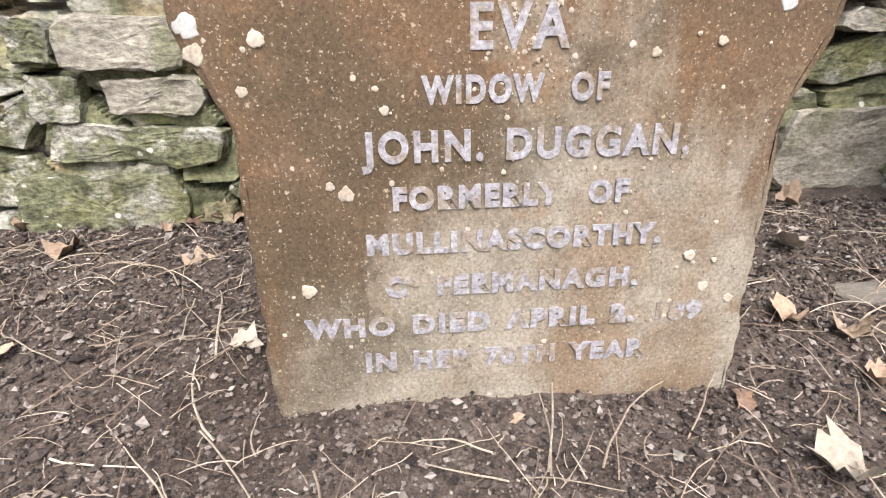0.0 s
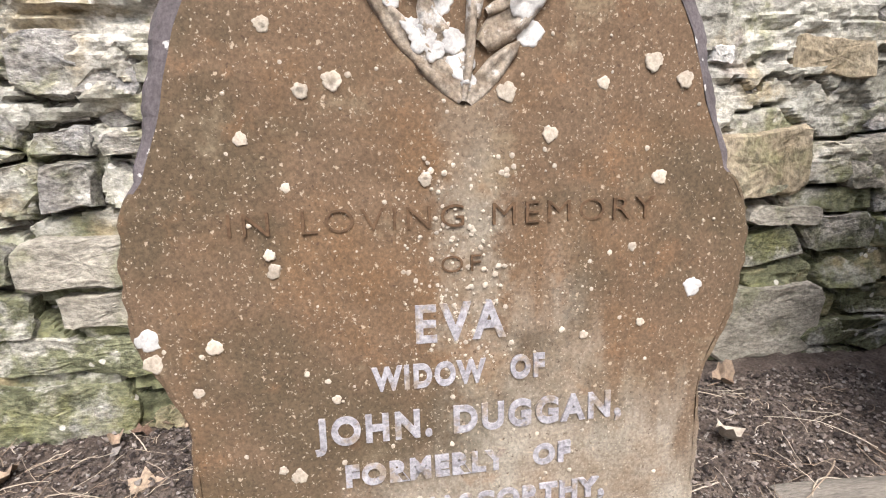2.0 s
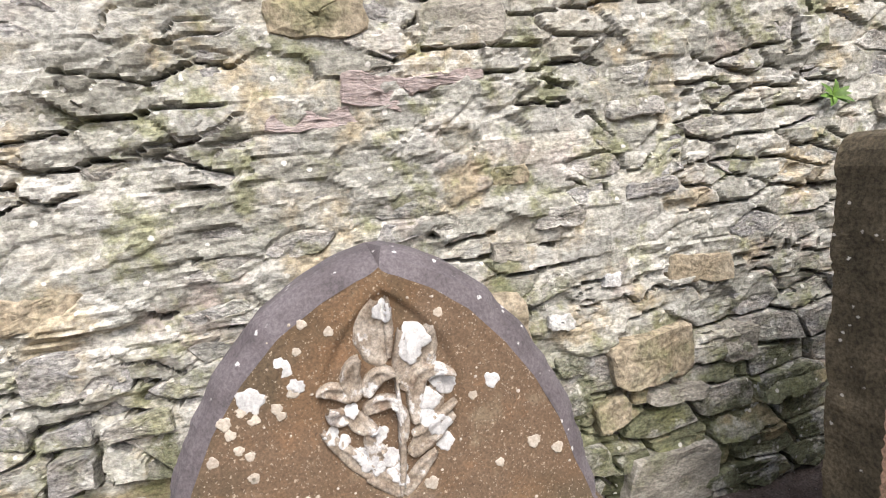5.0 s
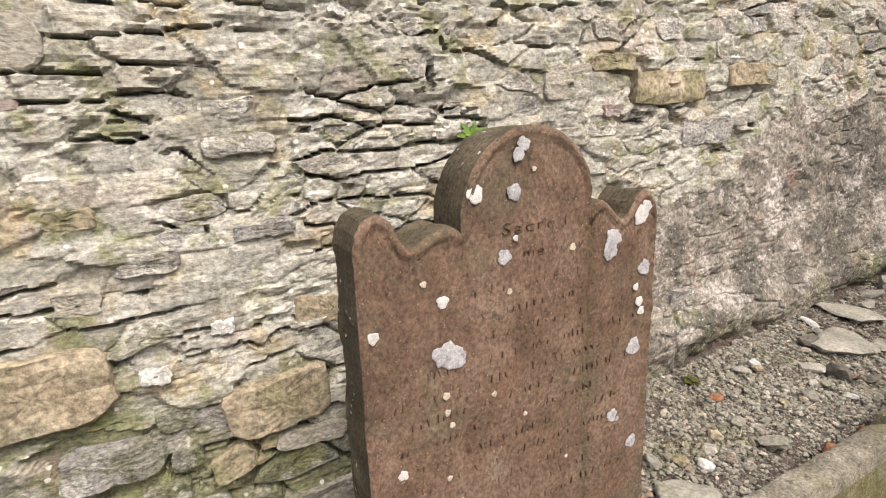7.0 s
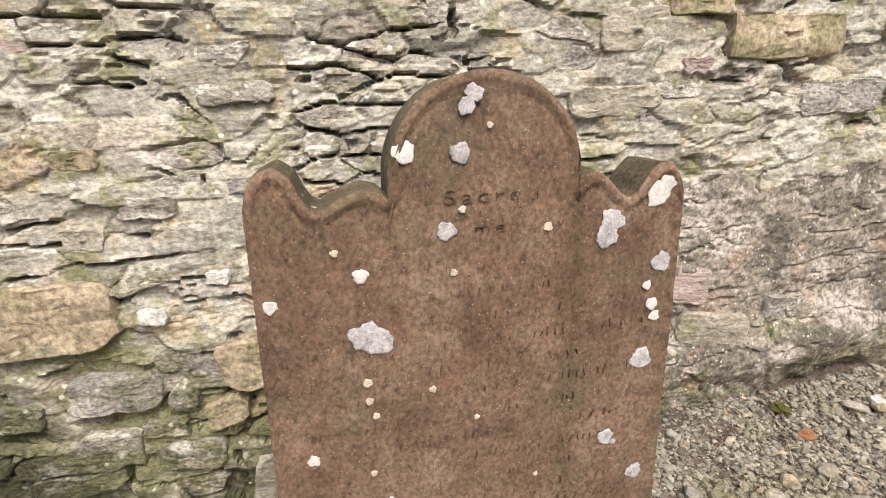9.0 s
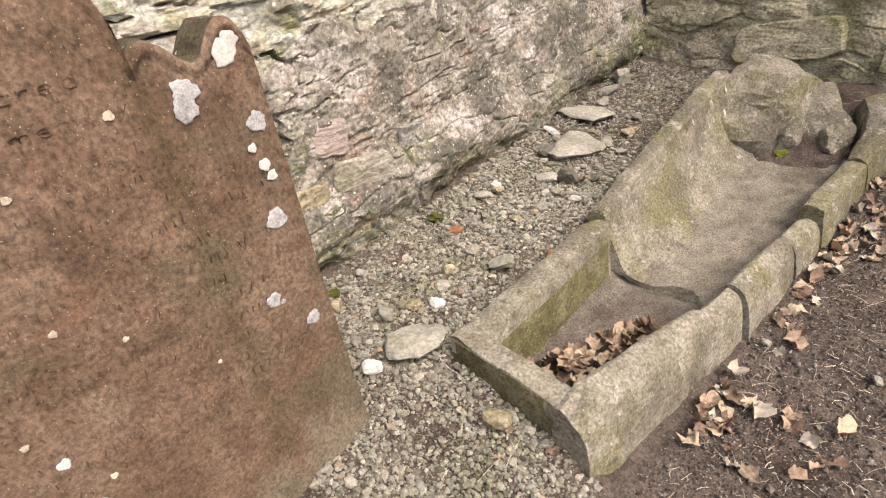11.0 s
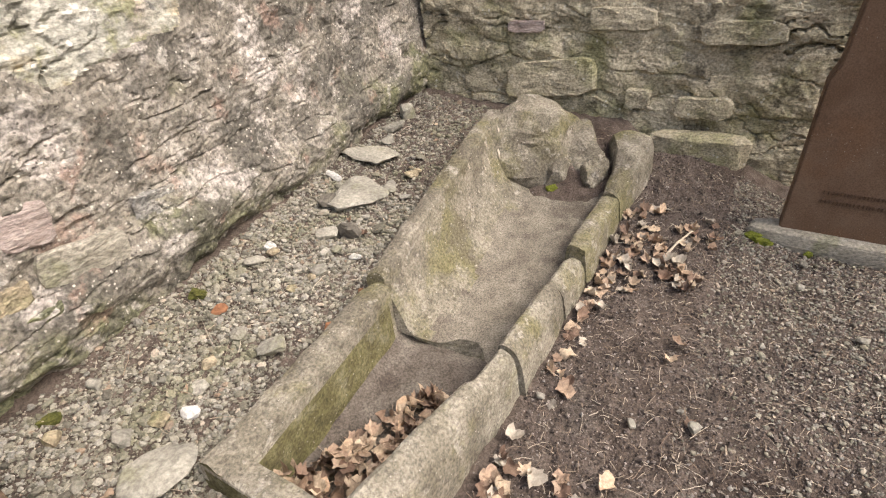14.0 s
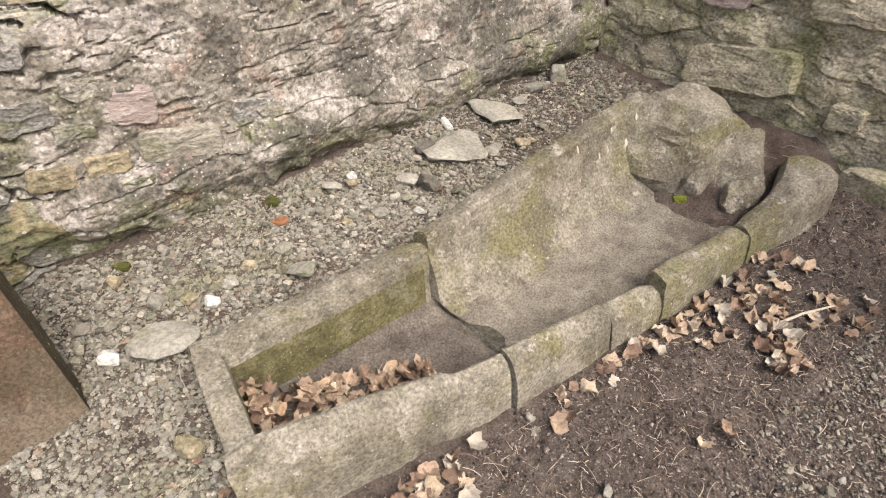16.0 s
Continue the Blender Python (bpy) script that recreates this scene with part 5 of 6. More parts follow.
def stone_coffin():
    coffin = tagged(new("stone_coffin"), "broken medieval grey sandstone coffin, open, sunk into soil and gravel", "stone coffin")
    S, B = wall_section, battered_section
    left = loft([S(2.058, 0.625, 0.535, 0.213), S(2.40, 0.645, 0.555, 0.228), S(2.75, 0.664, 0.580, 0.248), S(2.818, 0.658, 0.592, 0.238)], seed=1)
    head = loft([[(y, x, z) for y, x, z in [(q[0], q[1], q[2]) for q in S(yy, 2.052, 2.128, zz, -0.05, 0.0)]] for yy, zz in ((0.165, 0.150), (0.215, 0.190), (0.40, 0.207), (0.626, 0.213))], seed=2, swap=True)
    right = loft([B(2.046, 0.150, 0.252, 0.196), B(2.13, 0.142, 0.255, 0.214), B(2.30, 0.132, 0.232, 0.206), B(2.45, 0.122, 0.212, 0.196), B(2.60, 0.115, 0.192, 0.184), B(2.64, 0.112, 0.182, 0.166), B(2.792, 0.106, 0.172, 0.160)], seed=3)
    foot_me = hewn(mesh_of("foot_section", *merged(left, head, right), M_COFFIN, True))
    foot_me.materials.append(M_SLIME_SHADE)
    # faces chosen by their normal take algae with painted shade
    grown = []
    for p in foot_me.polygons:
        c, nn = p.center, p.normal
        inner = 2.10 < c.x < 2.80 and 0.22 < c.y < 0.60 and (nn.y < -0.5 or nn.x > 0.5)
        outer = c.x < 2.07 and nn.x < -0.6
        ragged = 0.045 * noise.noise(Vector((c.x * 9, c.y * 9, c.z * 9)))
        grown.append(int((inner and c.z < 0.165 + ragged) or (outer and c.z < 0.16 + ragged)))
    foot_me.polygons.foreach_set("material_index", grown)
    part_of("foot_section", foot_me, coffin, "foot end with green-stained sides")
    for nm, secs, seed in (("rim_piece", [B(2.799, 0.090, 0.174, 0.168), B(2.95, 0.092, 0.176, 0.158), B(3.10, 0.094, 0.174, 0.146), B(3.192, 0.096, 0.174, 0.136)], 4),
                           ("rim_piece", [B(3.196, 0.093, 0.173, 0.135), B(3.33, 0.094, 0.170, 0.128), B(3.47, 0.098, 0.160, 0.104)], 7),
                           ("rim_piece", [S(3.435, 0.100, 0.176, 0.158, zb=0.0, spread=0.02, r=0.014), S(3.65, 0.094, 0.172, 0.166, spread=0.02, r=0.014), S(3.862, 0.084, 0.166, 0.182, spread=0.02, r=0.014)], 5),
                           ("rim_piece", [S(3.872, 0.080, 0.166, 0.188, spread=0.02, r=0.03), S(4.05, 0.056, 0.170, 0.250, spread=0.02, r=0.035), S(4.18, 0.034, 0.200, 0.305, spread=0.02, r=0.045), S(4.30, 0.036, 0.262, 0.322, spread=0.01, r=0.06), S(4.40, 0.075, 0.275, 0.275, r=0.07)], 6)):
        part_of(nm, hewn(mesh_of(nm, *loft(secs, seed=seed, wear=0.013 if seed == 6 else 0.0075), M_COFFIN, True)), coffin, "broken length of the worn rim")
    # head end: side wall running down in a wide cove to the sloping floor
    xs = np.linspace(0, 1, 64)
    rows = []
    for s in xs:
        x = 2.84 + s * 1.16
        f = s
        yo, yi, zt = 0.690 + 0.11 * f, 0.625 + 0.095 * f, 0.258 + 0.205 * f + 0.015 * math.sin(f * 3)
        fl, yf = -0.022 + 0.15 * f ** 1.3, 0.43 + 0.07 * f
        sec = [(yo, -0.06), (yo, 0.02), (yo, 0.08), (yo, 0.15), (yo, zt - 0.015), (yo - 0.006, zt - 0.004), (yo - 0.02, zt), ((yo + yi) / 2, zt + 0.002), (yi + 0.012, zt - 0.001), (yi, zt - 0.014)]
        for k in range(1, 11):
            t = k / 10
            sec.append((yi + (yf - yi) * t ** 1.25, zt - 0.014 + (fl - zt + 0.014) * (1 - (1 - t) ** 1.7)))
        sec += [(yf + (0.17 - yf) * k / 8, fl - 0.006 * math.sin(k / 8 * math.pi)) for k in range(1, 9)]
        sec += [(0.17, -0.10), (yo - 0.1, -0.10)]
        row = []
        for y, z in sec:
            crack = 0.13 * math.exp(-((y - 0.36) / 0.10) ** 2) + 0.02 * noise.noise(Vector((y * 18, z * 9, 1.0))) - 0.01
            fade = max(0.0, 1 - s * 2.2)
            v = Vector((x + crack * fade, y, z))
            d = noise.noise(v * 8) + 0.6 * noise.noise(v * 26) + 0.35 * noise.noise(v * 70)
            row.append((v.x, v.y + 0.004 * d, v.z + 0.005 * d))
        rows.append(row)
    w = len(rows[0])
    faces = [(k * w + j, k * w + (j + 1) % w, (k + 1) * w + (j + 1) % w, (k + 1) * w + j) for k in range(len(rows) - 1) for j in range(w)]
    faces += [tuple(range(w - 1, -1, -1)), tuple((len(rows) - 1) * w + j for j in range(w))]
    head_me = mesh_of("head_section", [p for r in rows for p in r], faces, M_COFFIN, True)
    head_me.materials.append(M_SILT)
    silted = np.zeros(len(faces), np.int32)
    for q in range((len(rows) - 1) * w):
        k, j = divmod(q, w)
        silted[q] = 16.5 + 3.5 * noise.noise(Vector((k * 0.13, j * 0.35, 4.0))) < j < 27
    head_me.polygons.foreach_set("material_index", silted)
    part_of("head_section", hewn(head_me), coffin, "head end with sloping worn floor")
    fv, ff = lattice(np.linspace(2.10, 3.02, 60), np.linspace(0.17, 0.60, 34), lambda U, V: (U, V, -0.012 + 0.05 * step(0.50, 0.60, V) + 0.006 * fbm(U * 12, V * 12, 3, 201) - 0.03 * step(2.80, 2.95, U)))
    part_of("floor", mesh_of("floor", fv, ff, M_DARKSILT, True), coffin, "floor under grey silt")
    return coffin


def coffin_lichen(coffin):
    """White flecks on the head end's inner side."""
    r = np.random.default_rng(17)
    for k in range(9):
        x, t = r.uniform(3.45, 3.95), r.uniform(0.0, 0.35)
        f = (x - 2.84) / 1.16
        y, z = 0.612 + 0.095 * f - 0.18 * t, 0.248 + 0.205 * f - 0.30 * t
        q, verts = r.uniform(0.006, 0.013), []
        for j in range(9):
            a = j * 0.698
            dx, dt = q * 0.7 * math.cos(a) * r.uniform(0.6, 1.2), q * 1.6 * math.sin(a) * r.uniform(0.6, 1.2)
            verts.append((x + dx, y + 0.35 * dt - 0.010, z + dt + 0.004))
        verts.append((x, y - 0.013, z + 0.006))
        part_of("lichen_patch", mesh_of("lichen_patch", verts, [(j, (j + 1) % 9, 9) for j in range(9)], M_LICHEN3), coffin)


coffin_lichen(stone_coffin())


# ---- loose stones ----
def loose(name, x, y, size, rng, material=None, label="rough grey stone lying on the gravel", turn=None, sink=0.3, cuts=2, group="loose stones"):
    slab = size[0] > 0.08
    ob = tagged(new(name, blob(name, material or M_GRAVEL, size, rng, 4 if slab else cuts, 0.10 if slab else 0.16, slab, 22 if slab else 11, (0.50, 0.85) if slab else (0.62, 1.0))), label, "stone", group)
    ob.matrix_world = pose(x, y, ground_at(x, y) + 0.012 + size[2] * (1 - 2 * sink), rng.uniform(-8, 8), rng.uniform(-8, 8), rng.uniform(0, 360) if turn is None else turn)
    return ob


rk = np.random.default_rng(21)
for x, y, z, size, turn in ((4.08, 0.60, 0.30, (0.23, 0.25, 0.23), 25), (4.17, 0.34, 0.21, (0.19, 0.15, 0.15), 60), (4.00, 0.42, 0.19, (0.08, 0.07, 0.07), 0), (4.06, 0.26, 0.19, (0.09, 0.07, 0.08), 30), (4.28, 0.42, 0.25, (0.08, 0.09, 0.07), 10), (4.24, 0.54, 0.25, (0.07, 0.06, 0.06), 80)):
    ob = tagged(new("coffin_fragment", blob("coffin_fragment", M_COFFIN, size, rk, 4, 0.15, breaks=9, depth=(0.52, 0.85))), "broken lump of grey sandstone in the coffin's head end", "stone", "coffin fragments")
    ob.matrix_world = pose(x, y, z, 10, -12, turn)
M_SLATE = surface("grey_flat_stone", [(0.3, (0.19, 0.18, 0.152)), (0.7, (0.33, 0.312, 0.268))], scale=9, fine=80, contrast=0.4, hue=0.25, patches=[((0.18, 0.18, 0.10), 6, 0.52, 0.66, 0.5)], bump=0.8, dist=0.01)
for x, y, size, m, lab in ((1.99, 0.755, (0.13, 0.10, 0.030), M_SLATE, "broad flat grey stone bedded in the gravel"), (1.86, 0.77, (0.032, 0.028, 0.022), M_WHITE, "small pale stone on the gravel"),
                           (2.16, 0.81, (0.026, 0.02, 0.02), M_WHITE, "small pale stone on the gravel"), (1.92, 1.05, (0.028, 0.022, 0.022), M_OCHRE, "small buff stone by the wall"),
                           (1.98, 0.39, (0.042, 0.032, 0.026), M_OCHRE, "buff stone by the coffin's foot"), (2.61, 0.70, (0.030, 0.020, 0.022), M_REDSTONE, "rusty red stone against the coffin rim"),
                           (2.79, 0.70, (0.022, 0.018, 0.028), M_REDSTONE, "rusty red stone against the coffin rim"), (2.47, 1.04, (0.032, 0.024, 0.014), M_REDSTONE, "flat rusty stone on the gravel"),
                           (3.56, 1.19, (0.17, 0.13, 0.036), M_SLATE, "broad flat grey stone bedded in the gravel"), (3.21, 1.06, (0.15, 0.125, 0.048), M_SLATE, "square grey stone half buried in gravel"),
                           (3.03, 0.93, (0.050, 0.042, 0.036), M_DARKSTONE, "dark brown stone on the gravel"), (3.14, 1.13, (0.05, 0.05, 0.035), M_DARKSTONE, "dark brown stone on the gravel"),
                           (2.71, 1.12, (0.045, 0.03, 0.016), M_SLATE, "flat grey stone on the gravel"), (2.80, 1.13, (0.024, 0.02, 0.016), M_WHITE, "small pale stone on the gravel"), (3.32, 1.24, (0.06, 0.02, 0.014), M_WHITE, "long pale stone by the wall"),
                           (4.02, 1.29, (0.05, 0.042, 0.048), M_SLATE, "rounded grey stone in the wall's corner"), (3.86, 1.27, (0.07, 0.03, 0.02), M_SLATE, "flat stone by the wall"), (3.72, 1.22, (0.05, 0.035, 0.022), M_SLATE, "grey stone by the wall"),
                           (2.45, 0.78, (0.055, 0.04, 0.016), M_SLATE, "flat greenish stone on the gravel"), (2.98, 1.0, (0.05, 0.035, 0.014), M_SLATE, "flat grey stone on the gravel"), (2.92, 0.82, (0.03, 0.016, 0.012), M_WHITE, "small pale stone on the gravel"),
                           (2.02, 0.90, (0.03, 0.03, 0.02), M_SLATE, "grey stone on the gravel"), (1.80, 0.92, (0.035, 0.025, 0.02), M_DARKSTONE, "dark stone at the wall's foot"), (3.38, 0.98, (0.05, 0.03, 0.014), M_SLATE, "flat grey stone on the gravel")):
    loose("loose_stone", x, y, size, rk, m, lab)
for k in range(26):
    x, y = rk.uniform(1.8, 3.9), rk.uniform(0.74, 1.18)
    if x > 2.0 and y < 0.82:
        y += 0.1
    q = rk.uniform(0.014, 0.028)
    loose("loose_stone", x, y, (q * rk.uniform(1, 1.6), q, q * 0.6), rk, (M_SLATE, M_GRAVEL, M_OCHRE)[k % 3], "small rough stone among the gravel", cuts=2)
for x, y, q in ((2.81, 0.035, 0.012), (2.83, -0.24, 0.013), (2.90, -0.40, 0.02), (3.75, -0.65, 0.018), (3.3, -0.55, 0.012), (3.93, -0.66, 0.016), (3.52, -0.84, 0.016)):
    loose("loose_stone", x, y, (q * 1.3, q, q * 0.7), rk, M_SLATE, "small pale pebble on dark soil")
plank = tagged(new("weathered_plank", blob("weathered_plank", M_WOOD, (0.17, 0.035, 0.014), rk, 3, 0.06)), "weathered grey piece of wood half sunk in soil", "plank")
plank.matrix_world = pose(0.78, 0.70, ground_at(0.78, 0.70) + 0.008, 2, 0, -4)


# ---- gravel, crumbs of soil, twigs: past counting ----
def icosa():
    t = (1 + 5 ** 0.5) / 2
    v = np.array([(-1, t, 0), (1, t, 0), (-1, -t, 0), (1, -t, 0), (0, -1, t), (0, 1, t), (0, -1, -t), (0, 1, -t), (t, 0, -1), (t, 0, 1), (-t, 0, -1), (-t, 0, 1)]) / math.hypot(1, t)
    f = np.array([(0, 11, 5), (0, 5, 1), (0, 1, 7), (0, 7, 10), (0, 10, 11), (1, 5, 9), (5, 11, 4), (11, 10, 2), (10, 7, 6), (7, 1, 8), (3, 9, 4), (3, 4, 2), (3, 2, 6), (3, 6, 8), (3, 8, 9), (4, 9, 5), (2, 4, 11), (6, 2, 10), (8, 6, 7), (9, 8, 1)])
    return v, f


def octa():
    v = np.array([(1, 0, 0), (-1, 0, 0), (0, 1, 0), (0, -1, 0), (0, 0, 1), (0, 0, -1)], float)
    f = np.array([(0, 2, 4), (2, 1, 4), (1, 3, 4), (3, 0, 4), (2, 0, 5), (1, 2, 5), (3, 1, 5), (0, 3, 5)])
    return v, f


def scatter(name, label, xy, radii, material, rng, squash=0.65, sink=0.15, category="gravel", smooth=False, shape=icosa):
    """Many knocked-about little stones as one mesh."""
    bv, bf = shape()
    n = len(xy)
    V = np.repeat(bv[None], n, 0) * rng.uniform(0.65, 1.25, (n, len(bv), 1))
    V = V * np.stack([rng.uniform(0.8, 1.4, n), rng.uniform(0.7, 1.1, n), np.full(n, squash) * rng.uniform(0.6, 1.2, n)], 1)[:, None, :] * radii[:, None, None]
    a, b = rng.uniform(0, 6.283, n), rng.normal(0, 0.35, n)
    x, z = V[..., 0] * np.cos(b)[:, None] - V[..., 2] * np.sin(b)[:, None], V[..., 0] * np.sin(b)[:, None] + V[..., 2] * np.cos(b)[:, None]
    X, Y = x * np.cos(a)[:, None] - V[..., 1] * np.sin(a)[:, None], x * np.sin(a)[:, None] + V[..., 1] * np.cos(a)[:, None]
    zg = rough_ground(xy[:, 0], xy[:, 1])
    V = np.stack([X + xy[:, :1], Y + xy[:, 1:], z + (zg + radii * (squash - sink))[:, None]], -1)
    F = bf[None] + (np.arange(n) * len(bv))[:, None, None]
    return tagged(new(name, mesh_of(name, V.reshape(-1, 3), F.reshape(-1, 3), material, smooth)), label, category, kind="stuff")


def in_coffin(x, y, pad=0.0):
    return (x > 2.05 - pad) & (x < 4.0 + pad) & (y > 0.06 - pad) & (y < 0.66 + 0.09 * np.clip(x - 2.8, 0, 1.2) + pad)


def wall_y(x):
    return 1.085 + 0.077 * x


sr = np.random.default_rng(33)
xy = np.stack([sr.uniform(1.55, 4.35, 36000), sr.uniform(0.08, 1.42, 36000)], 1)
ok = (xy[:, 1] < wall_y(xy[:, 0]) - 0.01) & ~in_coffin(xy[:, 0], xy[:, 1], -0.01) & ((xy[:, 1] > 0.62) | ((xy[:, 0] > 1.57) & (xy[:, 0] < 2.06) & (xy[:, 1] > 0.12 + 0.08 * np.sin(xy[:, 0] * 21))))
ok &= sr.random(len(xy)) < np.where(xy[:, 0] > 3.35, 0.40, 1.0) * np.where(fbm(xy[:, 0] * 4, xy[:, 1] * 4, 2, 301) > 0.55, 0.45, 1.0)
xy = xy[ok]
gravel = scatter("gravel", "mixed grey and buff gravel banked against the old wall", xy, sr.gamma(4, 0.00115, len(xy)) + 0.0026, M_GRAVEL, sr)
fine = xy[sr.integers(0, len(xy), 36000)] + sr.normal(0, 0.018, (36000, 2))
fine = fine[(fine[:, 1] < wall_y(fine[:, 0]) - 0.01) & ~in_coffin(fine[:, 0], fine[:, 1], 0.0)]
scatter("gravel", "fine buff grit filling the gaps of the gravel", fine, sr.gamma(2.5, 0.0008, len(fine)) + 0.0012, M_GRAVEL, sr, shape=octa)
xy = np.concatenate([np.stack([sr.uniform(1.7, 4.5, 60000), sr.uniform(-1.3, 0.14, 60000)], 1), np.stack([sr.uniform(3.3, 4.4, 2500), sr.uniform(0.6, 1.38, 2500)], 1)])
ok = (xy[:, 1] < wall_y(xy[:, 0]) - 0.02) & ~in_coffin(xy[:, 0], xy[:, 1], -0.02)
xy = xy[ok]
crumbs = scatter("soil_crumbs", "dark crumbs of soil mixed with grit and small pebbles", xy, sr.gamma(2.1, 0.0009, len(xy)) + 0.0010, M_CRUMB, sr, 0.8, 0.1, "soil", shape=octa)

xy = np.stack([sr.uniform(2.5, 4.5, 16000), sr.uniform(-1.4, -0.35, 16000)], 1)
xy = xy[sr.random(len(xy)) < 0.12 + 0.8 * np.clip((xy[:, 0] - 3.0) * 0.9 - (xy[:, 1] + 0.45) * 1.3, 0, 1)]
scatter("gravel", "grey grit strewn over the soil beside the kerb", xy, sr.gamma(3, 0.0010, len(xy)) + 0.0018, M_GRAVEL, sr)


def twigs(name, label, spots, rng, lo, hi, thick, material=M_TWIG):
    """Thin bent stalks as one mesh."""
    verts, faces = [], []
    for x, y in spots:
        a, ln, r = rng.uniform(0, 6.283), rng.uniform(lo, hi), rng.uniform(0.5, 1.0) * thick
        bend, rise, n = rng.normal(0, 0.5), rng.uniform(0.0, 0.10), 6
        b = len(verts)
        px, py = x, y
        for k in range(n + 1):
            s = k / n
            g = ground_at(px, py) + 0.010 + rise * ln * math.sin(s * math.pi) + 0.004 * rng.random()
            ca, sa = math.cos(a), math.sin(a)
            for q in range(4):
                c, d = math.cos(q * 1.5708) * r * (1 - 0.4 * s), math.sin(q * 1.5708) * r * (1 - 0.4 * s)
                verts.append((px - sa * c, py + ca * c, g + d))
            px, py, a = px + ca * ln / n, py + sa * ln / n, a + bend / n + rng.normal(0, 0.08)
        for k in range(n):
            faces += [(b + k * 4 + q, b + k * 4 + (q + 1) % 4, b + k * 4 + 4 + (q + 1) % 4, b + k * 4 + 4 + q) for q in range(4)]
        faces += [(b + 3, b + 2, b + 1, b), tuple(b + n * 4 + q for q in range(4))]
    return tagged(new(name, mesh_of(name, verts, faces, material)), label, "twigs", kind="stuff")


def spots(n, x0, x1, y0, y1, rng):
    out = []
    while len(out) < n:
        x, y = rng.uniform(x0, x1), rng.uniform(y0, y1)
        if y < wall_y(x) - 0.05 and not in_coffin(np.array(x), np.array(y), 0.03) and not (-0.24 < x < 0.42 and 0.48 < y < 0.70) and not (0.95 < x < 1.78 and 0.52 < y < 0.78):
            out.append((x, y))
    return out


twigs("dry_stalks", "pale dry stalks and pine needles on the soil", spots(560, -0.95, 1.0, 0.32, 1.0, sr), sr, 0.025, 0.11, 0.0013)
twigs("long_stalks", "long bent dry stalks lying round the grave", spots(70, -0.8, 0.95, 0.36, 0.8, sr), sr, 0.09, 0.20, 0.0019)
twigs("dry_stalks", "pale dry stalks scattered on dark soil", spots(430, 2.1, 4.4, -1.2, 0.05, sr), sr, 0.02, 0.09, 0.0012)
twigs("needle_litter", "short pale needle litter on dark soil", spots(2400, 2.0, 4.4, -1.25, 0.05, sr), sr, 0.008, 0.035, 0.0017)
twigs("needle_litter", "short pale needle litter round the grave", spots(500, -0.95, 1.0, 0.3, 1.0, sr), sr, 0.008, 0.03, 0.0012)
twigs("dry_stalks", "dry stalks on the gravel by the wall", spots(170, 1.75, 4.3, 0.3, 1.3, sr), sr, 0.03, 0.12, 0.0013)


cl = np.random.default_rng(44)
xy = np.stack([cl.uniform(-0.95, 1.15, 34000), cl.uniform(0.28, 1.08, 34000)], 1)
xy = xy[xy[:, 1] < wall_y(xy[:, 0]) - 0.02]
scatter("soil_crumbs", "dark clods and crumbs of soil round the first grave", xy, cl.gamma(2.1, 0.0010, len(xy)) + 0.0011, M_CRUMB, cl, 0.8, 0.1, "soil", shape=octa)


# ---- fallen leaves ----
def leaf_mesh(rng, curl):
    """A five-lobed dry leaf, cupped and crumpled, with its stalk."""
    lobes = [(-2.15, 0.62), (-1.75, 0.60), (-1.25, 0.86), (-0.95, 0.74), (-0.72, 0.68), (-0.32, 0.72), (0.0, 1.0), (0.32, 0.72), (0.72, 0.68), (0.95, 0.74), (1.25, 0.86), (1.75, 0.60), (2.15, 0.62), (2.75, 0.22)]
    lobes = [(a * 0.98, max(0.42, r * rng.uniform(0.68, 1.10))) for a, r in lobes] + [(3.55, 0.22)]
    if rng.random() < 0.4:
        # a crumpled leaf whose lobes are rolled in
        lobes = [(a, (0.5 + 0.4 * r) * (0.75 if 0.9 < abs(a) < 2 else 1.0)) for a, r in lobes]
    n = len(lobes)
    ax = rng.uniform(0, 3.14)
    ph = rng.uniform(0, 6.28, 2)
    fold = rng.uniform(0.1, 1.3)

    def lift(x, y):
        u, v = x * math.cos(ax) + y * math.sin(ax), -x * math.sin(ax) + y * math.cos(ax)
        return fold * abs(v) + 1.4 * curl * u * u + 0.35 * curl * v * v * math.sin(ph[0]) + 0.10 * math.sin(5 * u + ph[1]) + 0.05 * math.sin(9 * v + ph[0])
    verts = [(0, 0, lift(0, 0))]
    for s in (0.5, 1.0):
        for a, r in lobes:
            x, y = s * r * math.cos(a), s * r * math.sin(a)
            verts.append((x, y, lift(x, y) + rng.normal(0, 0.09)))
    faces = [(0, 1 + k, 1 + (k + 1) % n) for k in range(n)] + [(1 + k, 1 + n + k, 1 + n + (k + 1) % n, 1 + (k + 1) % n) for k in range(n)]
    b = len(verts)
    for k in range(4):
        x = -0.1 - 0.28 * k
        for q in range(3):
            verts.append((x, 0.03 * k * k * math.sin(ph[0]) + 0.022 * math.cos(q * 2.09), lift(0, 0) + 0.03 * k + 0.022 * math.sin(q * 2.09)))
    for k in range(3):
        faces += [(b + 3 * k + q, b + 3 * k + (q + 1) % 3, b + 3 * k + 3 + (q + 1) % 3, b + 3 * k + 3 + q) for q in range(3)]
    return verts, faces


lr = np.random.default_rng(12)
LEAVES = []
for k in range(12):
    v, f = leaf_mesh(lr, (0.2, 0.5, 0.8, 1.1)[k % 4] * (1 if k % 3 else -0.6))
    LEAVES.append((mesh_of("fallen_leaf", v, f, M_LEAF, True), mesh_of("fallen_leaf", v, f, M_PALELEAF, True)))


